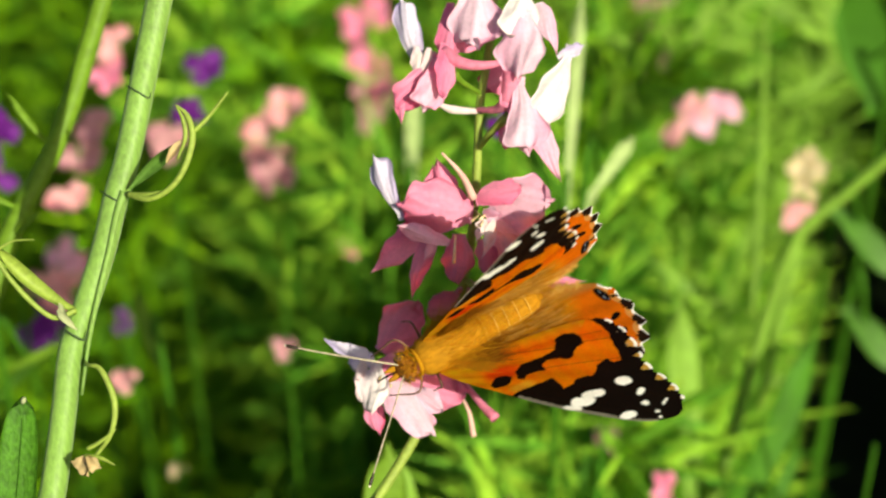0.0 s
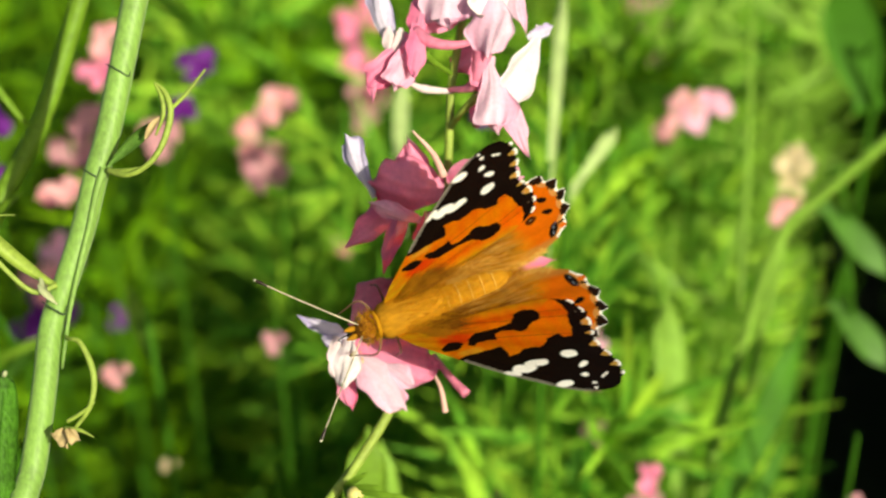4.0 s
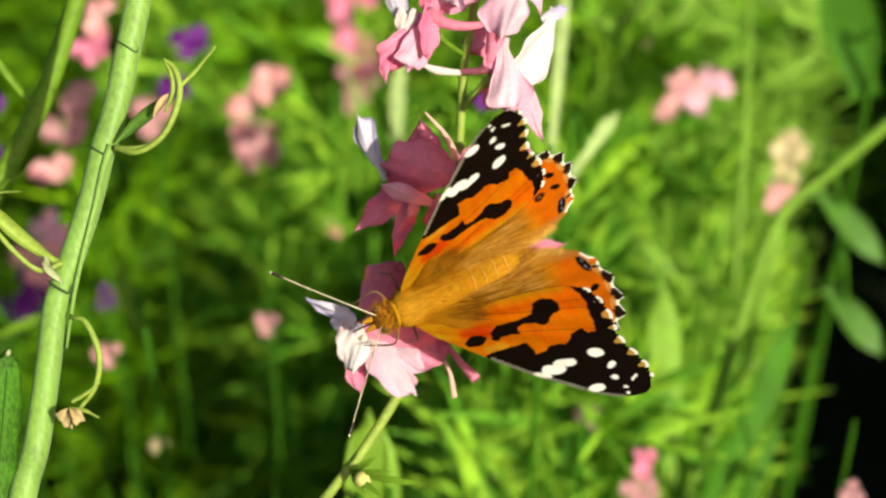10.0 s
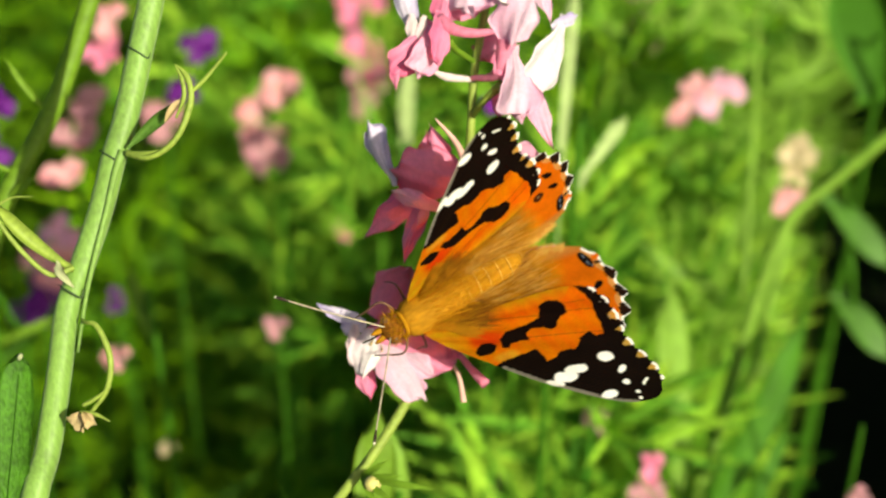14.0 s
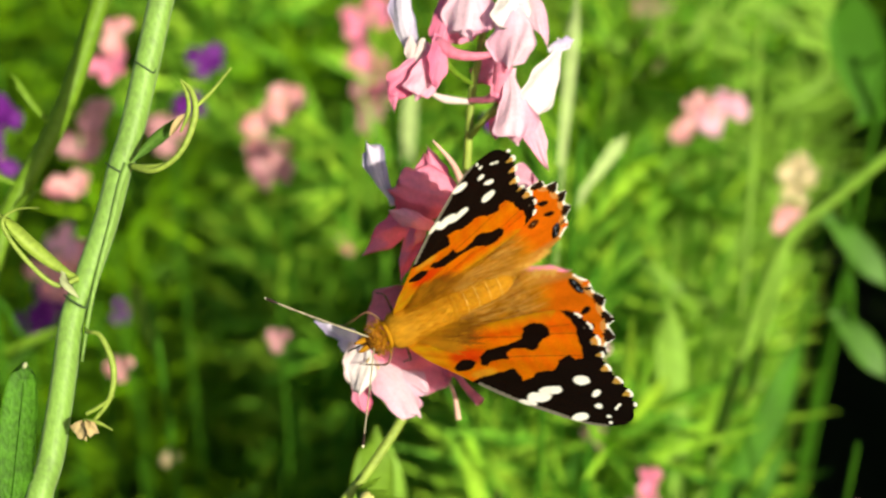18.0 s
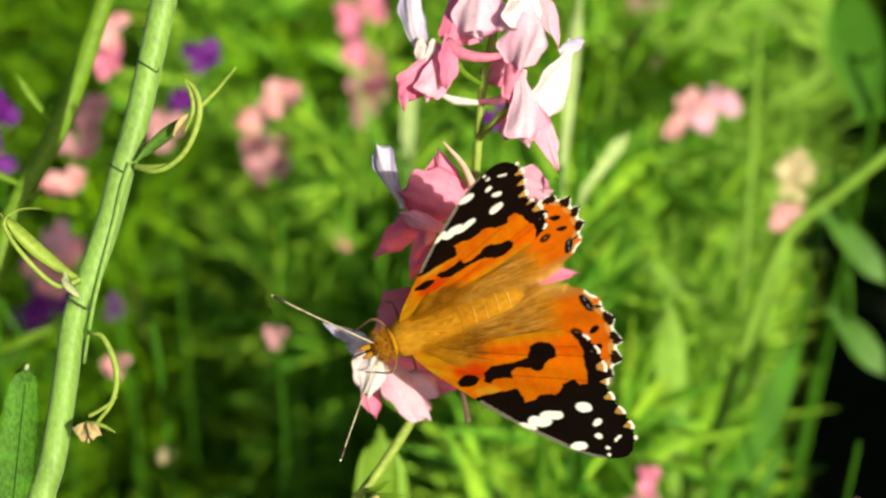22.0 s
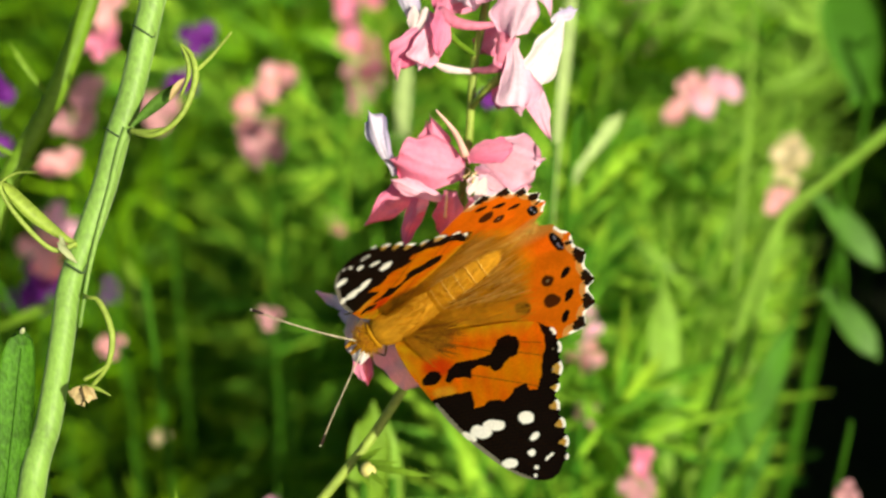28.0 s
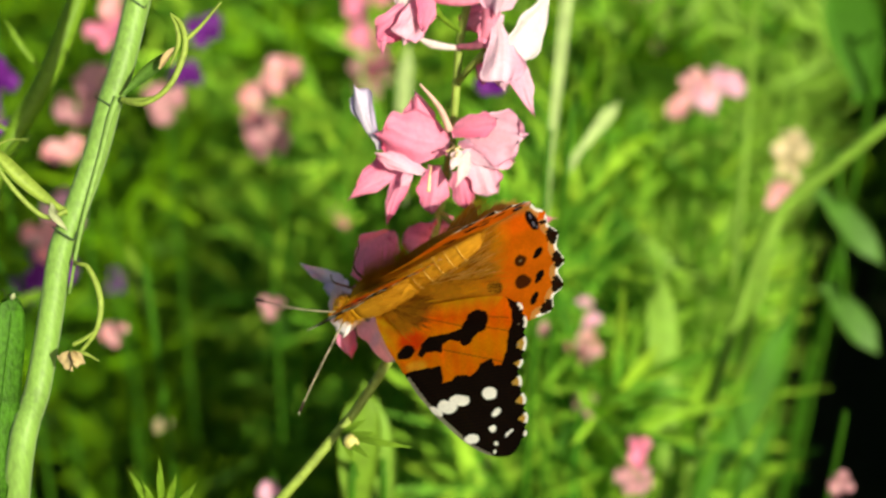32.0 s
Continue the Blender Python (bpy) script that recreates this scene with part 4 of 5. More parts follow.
def wing_mesh(name, edge, margin, inner, lobes, depth, paint, side, parent, label):
    rim = margin_line(margin, lobes, depth)
    lead = [(v.x, v.y) for v in spline([Vector((p, q, 0)) for p, q in edge], 8)]
    tail = [(v.x, v.y) for v in spline([Vector((p, q, 0)) for p, q in inner], 8)]
    ring = lead + [(x, y) for x, y, _ in rim] + tail
    step = 0.115
    xs, ys = np.arange(-1, 28.2, step), np.arange(-5, 15, step)
    cx, cy = np.meshgrid(xs[:-1] + step / 2, ys[:-1] + step / 2, indexing="ij")
    keep = inside(ring, cx, cy)
    index, verts, faces, used = {}, [], [], {}
    for i, j in zip(*np.nonzero(keep)):
        quad = []
        for a, b in ((i, j), (i + 1, j), (i + 1, j + 1), (i, j + 1)):
            if (a, b) not in index:
                index[a, b] = len(verts)
                verts.append((xs[a], ys[b]))
            quad.append(index[a, b])
            used[index[a, b]] = used.get(index[a, b], 0) + 1
        faces.append(tuple(quad) if side > 0 else tuple(quad[::-1]))
    pts = np.array(verts)
    dense = []
    for (ax, ay), (bx, by) in zip(ring, ring[1:] + ring[:1]):
        for k in range(4):
            dense.append((ax + (bx - ax) * k / 4, ay + (by - ay) * k / 4))
    dense = np.array(dense)
    for k, n in used.items():
        if n < 4:
            d = ((dense - pts[k]) ** 2).sum(1)
            pts[k] = dense[d.argmin()]
    p, q = pts[:, 0], pts[:, 1]
    rims = np.array(rim)
    near = ((pts[:, None, :] - rims[None, ::3, :2]) ** 2).sum(2)
    at_rim = near.argmin(1)
    gap, phase = np.sqrt(near.min(1)), rims[::3, 2][at_rim]
    cols = paint(p, q, gap, phase)
    fan = np.arctan2(q + 2.5, p + 3.0)
    reach = np.hypot(p, q)
    z = 0.05 * np.cos(fan * 42) * np.clip(reach / 8, 0, 1) + 0.45 * np.sin(np.clip(reach / 24, 0, 1) * math.pi) - 0.5 * np.clip((reach - 18) / 10, 0, 1) ** 2
    top = np.stack([side * p * 0.975, q * 1.03, z], 1) * 0.001
    rgba = np.ones((len(top), 4))
    rgba[:, :3] = cols
    return link(name, top, faces, WING, parent, label, colours=rgba)


def wobble(p, q, k, amount):
    return amount * (np.sin(p * 3.1 * k + 1.3 * q) + np.sin(q * 4.3 * k - 2.1 * p) + 0.6 * np.sin(p * 9.7 * k + q * 7.1 * k)) / 2.6


def fore_paint(p, q, gap, phase):
    px, qx = p + wobble(p, q, 1.0, 0.10), q + wobble(q, p, 1.1, 0.10)
    c = np.tile(np.array(ORANGE), (len(p), 1))
    c = blend(c, (0.95, 0.34, 0.004), 0.28 * np.clip(1 - np.abs(p - 13) / 8, 0, 1) * (q > 0))
    # ochre root and inner margin, redder patch round the cell spot
    inner = (q - (0.70 * p + 0.2))
    c = blend(c, OCHRE, np.clip(1.05 + inner * 0.42, 0, 1) * (p < 13.5))
    c = blend(c, OCHRE, np.clip((6.2 - np.hypot(p, q)) / 2.5, 0, 1) * 0.9)
    c = blend(c, RED, np.clip(1.4 - ellipse(p, q, (7.2, -0.1, 2.0, 1.1, 30)), 0, 1) * 0.85)
    c = blend(c, (0.98, 0.42, 0.03), np.clip(1.3 - ellipse(p, q, (10.0, -1.8, 1.5, 0.75, 35)), 0, 1) * 0.7)
    c = blend(c, OCHRE, (q < -0.35 * np.minimum(p, 8) + 0.1) * (p < 8.8) * 0.4)
    # soft streaks between the veins
    fan = np.arctan2(q + 2.5, p + 3.0)
    c[:, 1] *= 1 + 0.16 * np.sin(fan * 21 + 0.5 * np.sin(p * 0.9)) + 0.08 * np.sin(p * 2.3 + q * 3.1)
    # fine dark veins
    for ax, ay, bx, by in ((11.2, 1.2, 19.0, 4.4), (14.2, 5.9, 17.4, 7.3), (13.4, 6.8, 15.9, 8.2), (0.5, 0.2, 12, 4.6)):
        d = np.abs((bx - ax) * (ay - q) - (ax - p) * (by - ay)) / math.hypot(bx - ax, by - ay)
        c = blend(c, BROWN, ((d < 0.07) & (p > ax) & (p < bx)) * 0.5)
    dark = inside(CELL_BAR, 11.4 + (px - 11.4) / 1.03, 3.2 + (qx - 3.2) / 1.03) | inside(TIP_DARK, px, qx) | (ellipse(px, qx, (7.5, -1.45, 1.2, 0.8, 40)) < 1)
    c = blend(c, BLACK, dark * 1.0)
    c = blend(c, (0.035, 0.012, 0.004), (dark & (np.sin(p * 11) * np.sin(q * 13) > 0.55)) * 0.6)
    for mark in FORE_SPOTS:
        c = blend(c, WHITE, np.clip((1.0 - ellipse(px, qx, mark)) * 4, 0, 1))
    # pale fringe between the vein tips, buff crescents inside it near the apex
    lobe = phase % 1.0
    outer = np.abs(lobe - 0.5)
    c = blend(c, (0.86, 0.47, 0.08), ((gap > 0.3) & (gap < 1.1) & (outer < 0.30) & (phase < 6.2)) * 0.85)
    c = blend(c, (0.42, 0.34, 0.24), ((gap > 0.9) & (gap < 1.25) & (outer < 0.2) & (phase > 2.5)) * 0.5)
    c = blend(c, WHITE, ((gap < 0.36) & (outer < 0.33)) * 0.95)
    c = blend(c, (0.7, 0.62, 0.5), ((q < np.interp(p, [0, 9, 15, 22, 26], [-0.85, -2.95, -3.75, -3.87, -2.9])) & (p < 25) & (p > 10)) * 0.4)
    return c


def hind_paint(p, q, gap, phase):
    px, qx = p + wobble(p, q, 1.0, 0.08), q + wobble(q, p, 1.1, 0.08)
    c = np.tile(np.array((0.94, 0.185, 0.003)), (len(p), 1))
    c = blend(c, OCHRE, np.clip((14.6 - np.hypot(p, q - 1) + 0.30 * (q - 6)) / 3.0, 0, 1) * 0.97)
    c = blend(c, (0.58, 0.34, 0.08), np.clip((q - (0.80 * p + 2.2)) / 1.2, 0, 1) * 0.6)
    for mark in HIND_SPOTS[:3]:
        e = ellipse(px, qx, mark)
        c = blend(c, BLACK, np.clip((1.2 - e) * 3, 0, 1) * 0.92)
    c = blend(c, (0.40, 0.30, 0.16), np.clip((0.10 - ellipse(px, qx, HIND_SPOTS[0])) * 8, 0, 1))
    for mark in HIND_SPOTS[3:]:
        c = blend(c, BLACK, np.clip((1.15 - ellipse(px, qx, mark)) * 4, 0, 1))
    outer = np.abs(phase % 1.0 - 0.5)
    # black teeth on the points of the margin, a white fringe in the notches between them
    c = blend(c, BUFF, ((gap < 1.0) & (outer > 0.22)) * 0.55)
    c = blend(c, WHITE, ((gap < 0.34) & (outer > 0.14)) * 0.95)
    c = blend(c, BLACK, ((((gap - 0.1) / 1.6) ** 2 + (outer / 0.42) ** 2 < 1) & (phase < 4.2)) * 0.98)
    c = blend(c, WHITE, ((gap < 0.16) & (outer > 0.1)) * 0.9)
    # the dark, blue-dusted mark at the inner corner
    c = blend(c, BLACK, np.clip((1.2 - ellipse(px, qx, (14.4, 12.5, 1.3, 0.55, -35))) * 3, 0, 1))
    for mark in ((14.0, 12.9, 0.3, 0.11, -50), (14.75, 12.15, 0.42, 0.12, -30), (15.3, 12.0, 0.2, 0.1, -30)):
        c = blend(c, BLUE, np.clip((1.1 - ellipse(px, qx, mark)) * 3, 0, 1))
    return c


butterfly = empty("butterfly", at(-4.5, -8, -6), "orange, black and white butterfly with furry tawny body, wings spread", "butterfly")


def fly_part(name, pts, radii, material, parent, sides=12, steps=6, label=""):
    v, f = tube(spline([Vector(p) * 0.001 for p in pts], steps), [r * 0.001 for r in radii], sides)
    return link(name, v, f, material, parent, label)


fly_part("thorax", [(2.7, 0, -0.2), (1.5, 0, 0.1), (-1.5, 0, 0.2), (-4.5, 0, -0.1)], [1.3, 1.9, 2.2, 2.3, 2.2, 1.9], FUR, butterfly, 18)
abdomen = fly_part("abdomen", [(-3.5, 0, -0.45), (-7, 0, -1.05), (-10, 0, -1.30), (-12.5, 0, -1.50), (-13.9, 0, -1.60)], [1.9, 2.1, 2.15, 2.0, 1.5, 0.4], FUR, butterfly, 18)
for k in range(5):
    x = -5.2 - 1.5 * k
    r = 2.27 - 0.03 * (k - 1) ** 2
    ring = [(x, r * math.cos(g), -0.72 + 0.15 * (x + 5.2) * (x > -7.5) - 0.40 * (x <= -7.5) + r * math.sin(g)) for g in np.linspace(0.15, math.pi - 0.15, 9)]
    fly_part("band", ring, [0.015, 0.045, 0.015], BAND, abdomen, 6, 3, "pale ring across the abdomen")
v, f = ball((4.1, 0, 0), 1.35, (0.85, 1.1, 0.95))
feelers = {}


def feeler_root(side):
    return Vector((0.0048, side * 0.0005, 0.0006))


HEAD = shade("russet_head_fur", (0.30, 0.115, 0.012), 0.8, 0.4, 1500, bump=0.5, fine=3000, spec=0.1)
head = link("head", v, f, HEAD, butterfly)
for side in (1, -1):
    v, f = ball((4.35, side * 1.05, 0.1), 0.72, (0.9, 0.75, 1.0), 8)
    link("eye", v, f, EYE, head, "round brown eye")
    fly_part("palp", [(4.6, side * 0.35, -0.5), (5.6, side * 0.45, -0.3), (6.5, side * 0.5, 0.15)], [0.32, 0.36, 0.12], FUR, head, 8, 4)
    ant = feelers[side] = fly_part("antenna", [(0, 0, 0), (2.9, side * 2.6, 0.6), (5.9, side * 5.4, 0.8), (8.2, side * 7.7, 0.7)], [0.085, 0.085, 0.085], GREY_RING, butterfly, 8, 6, "thin banded antenna")
    fly_part("club", [(7.8, side * 7.3, 0.7), (8.3, side * 7.8, 0.7), (8.8, side * 8.3, 0.68)], [0.09, 0.19, 0.17], DARK, ant, 8, 4, "dark antenna club")
    fly_part("tip", [(8.7, side * 8.2, 0.68), (8.95, side * 8.45, 0.67)], [0.17, 0.1], IVORY, ant, 8, 4, "pale antenna tip")
    fly_part("leg", [(2.2, side * 1.0, -1.2), (3.6, side * 3.0, -0.9), (5.0, side * 2.6, -3.2), (5.6, side * 2.3, -5.0)], [0.15, 0.12, 0.09, 0.06], PALE_LEG, butterfly, 7, 5)
    fly_part("leg", [(0.8, side * 1.2, -1.3), (0.9, side * 3.6, -1.4), (0.4, side * 4.0, -4.2), (0.6, side * 4.2, -5.6)], [0.15, 0.12, 0.09, 0.06], PALE_LEG, butterfly, 7, 5)
fly_part("collar", [(3.0, 1.45 * math.cos(g), 0.05 + 1.4 * math.sin(g)) for g in np.linspace(-0.3, math.pi + 0.3, 11)], [0.12, 0.24, 0.24, 0.12], COAT, butterfly, 8, 4, "golden collar of hair behind the head")
fly_part("proboscis", [(5.1, 0, -0.6), (6.4, 0.1, -1.6), (6.6, 0.3, -3.4), (6.0, 0.6, -5.0)], [0.12, 0.1, 0.09, 0.07], DARK, head, 7, 5, "dark curved proboscis")


def fur_coat():
    """Short hairs swept back over thorax, head and abdomen."""
    rnd = random.Random(8)
    verts, faces = [], []
    for _ in range(14000):
        x = rnd.uniform(-13.6, 4.9)
        r = np.interp(x, [-13.5, -12, -9, -5, -3, 0, 2.5, 3.2, 4.2, 5], [0.5, 1.4, 2.05, 2.1, 2.15, 2.25, 1.6, 1.3, 1.35, 0.9])
        g = rnd.uniform(-0.5, math.pi + 0.5)
        out = Vector((0, math.cos(g), math.sin(g)))
        base = Vector((x, 0, float(np.interp(x, [-13.9, -10, -7, -3.5, -2], [-1.6, -1.3, -1.05, -0.45, 0.0])))) + out * r * 0.96
        size = rnd.uniform(0.6, 1.7) * (0.5 if x < -4.5 else 1.0) * (0.7 if x > 3 else 1)
        way = (Vector((-1.0, 0, 0)) + out * rnd.uniform(0.15, 0.7) + Vector((rnd.gauss(0, 0.15), rnd.gauss(0, 0.2), rnd.gauss(0, 0.2)))).normalized()
        if abs(out.y) > 0.6 and -5 < x < 1:
            size *= rnd.uniform(1.4, 2.8)
            way = (way + out * 0.5).normalized()
        if x > 3 and rnd.random() < 0.6:
            continue
        if x > 3:
            way = (out + Vector((rnd.gauss(0.3, 0.4), rnd.gauss(0, 0.3), rnd.gauss(0, 0.3)))).normalized()
        cross = way.cross(out)
        if cross.length < 0.05:
            continue
        cross = cross.normalized() * 0.035
        k = len(verts)
        verts.extend(v * 0.001 for v in (base - cross, base + cross, base + way * size * 0.6 + cross * 0.6, base + way * size, base + way * size * 0.6 - cross * 0.6))
        faces.append((k, k + 1, k + 2, k + 3, k + 4))
    link("fur", verts, faces, COAT, butterfly, "golden hairs over the body")


fur_coat()


def wing_hair(wing, side, seed, count, fan, reach, shift, material, longest):
    """Long soft hairs over the root of a wing."""
    rnd = random.Random(seed)
    verts, faces = [], []
    for _ in range(count):
        g = rnd.uniform(*fan)
        r = rnd.uniform(0.3, reach)
        base = Vector((r * math.cos(g), r * math.sin(g) + shift, 0.2 + 0.25 * rnd.random()))
        way = Vector((math.cos(g + rnd.gauss(0.06, 0.10)), math.sin(g + rnd.gauss(0.06, 0.10)), rnd.uniform(0.02, 0.25))).normalized()
        size = rnd.uniform(1.2, longest)
        cross = Vector((-way.y, way.x, 0)).normalized() * 0.035
        k = len(verts)
        pts = (base - cross, base + cross, base + way * size * 0.6 + cross * 0.6, base + way * size, base + way * size * 0.6 - cross * 0.6)
        verts.extend(Vector((side * v.x, v.y, v.z)) * 0.001 for v in pts)
        faces.append((k, k + 1, k + 2, k + 3, k + 4))
    link("wing_hair", verts, faces, material, wing, "soft tawny hairs")


def inner_fringe(wing, side, seed):
    """Pale hairs that stand out past the inner margin of a hind wing."""
    rnd = random.Random(seed)
    line = spline([Vector((p, q, 0)) for p, q in HIND_INNER], 12)
    verts, faces = [], []
    for _ in range(900):
        i = rnd.randrange(1, len(line) - 1)
        along = (line[i - 1] - line[i + 1]).normalized()
        away = Vector((-along.y, along.x, 0))
        base = line[i] - away * rnd.uniform(0.0, 1.0) + Vector((0, 0, 0.2 + 0.3 * rnd.random()))
        way = (along * rnd.uniform(0.3, 1.0) + away * rnd.uniform(0.3, 0.9) + Vector((0, 0, rnd.uniform(0.0, 0.4)))).normalized()
        size, cross = rnd.uniform(0.4, 1.1), Vector((-way.y, way.x, 0)).normalized() * 0.03
        k = len(verts)
        verts.extend(Vector((side * v.x * 0.975, v.y * 1.03, v.z)) * 0.001 for v in (base - cross, base + cross, base + way * size * 0.6 + cross * 0.6, base + way * size, base + way * size * 0.6 - cross * 0.6))
        faces.append((k, k + 1, k + 2, k + 3, k + 4))
    link("fringe", verts, faces, FRINGE, wing, "pale hair fringe along the inner margin")


UMBER = shade("umber_hair", (0.26, 0.105, 0.008), 0.7, 0.2, 1200, thin=0.2, spec=0.06, hue=0.012)
FRINGE = shade("fringe_hair", (0.70, 0.45, 0.10), 0.6, 0.12, 1200, thin=0.35, spec=0.06, hue=0.012)
fore_args = (FORE_EDGE, FORE_MARGIN, FORE_INNER, 8, 0.45, fore_paint)
hind_args = (HIND_EDGE, HIND_MARGIN, HIND_INNER, 5.5, 0.08, hind_paint)
fore_label, hind_label = "orange fore wing with black tip and white spots", "orange hind wing with black dots and scalloped white fringe"
fore_low = wing_mesh("fore_wing", *fore_args, 1, butterfly, fore_label)
fore_up = wing_mesh("fore_wing", *fore_args, -1, butterfly, fore_label)
hind_low = wing_mesh("hind_wing", *hind_args, 1, butterfly, hind_label)
hind_up = wing_mesh("hind_wing", *hind_args, -1, butterfly, hind_label)
for side, hind, fore in ((1, hind_low, fore_low), (-1, hind_up, fore_up)):
    wing_hair(hind, side, 21 + side, 5000, (0.08, 1.10), 12.6, 1.2, HAIR, 3.2)
    wing_hair(hind, side, 31 + side, 900, (0.35, 1.05), 11.0, 1.4, FRINGE, 4.6)
    wing_hair(hind, side, 41 + side, 700, (0.30, 1.05), 11.0, 1.4, UMBER, 4.2)
    inner_fringe(hind, side, 25 + side)
    wing_hair(fore, side, 51 + side, 800, (-0.10, 0.62), 4.6, 0.2, HAIR, 3.2)
    wing_hair(fore, side, 61 + side, 500, (0.10, 0.70), 6.0, 0.6, UMBER, 3.6)

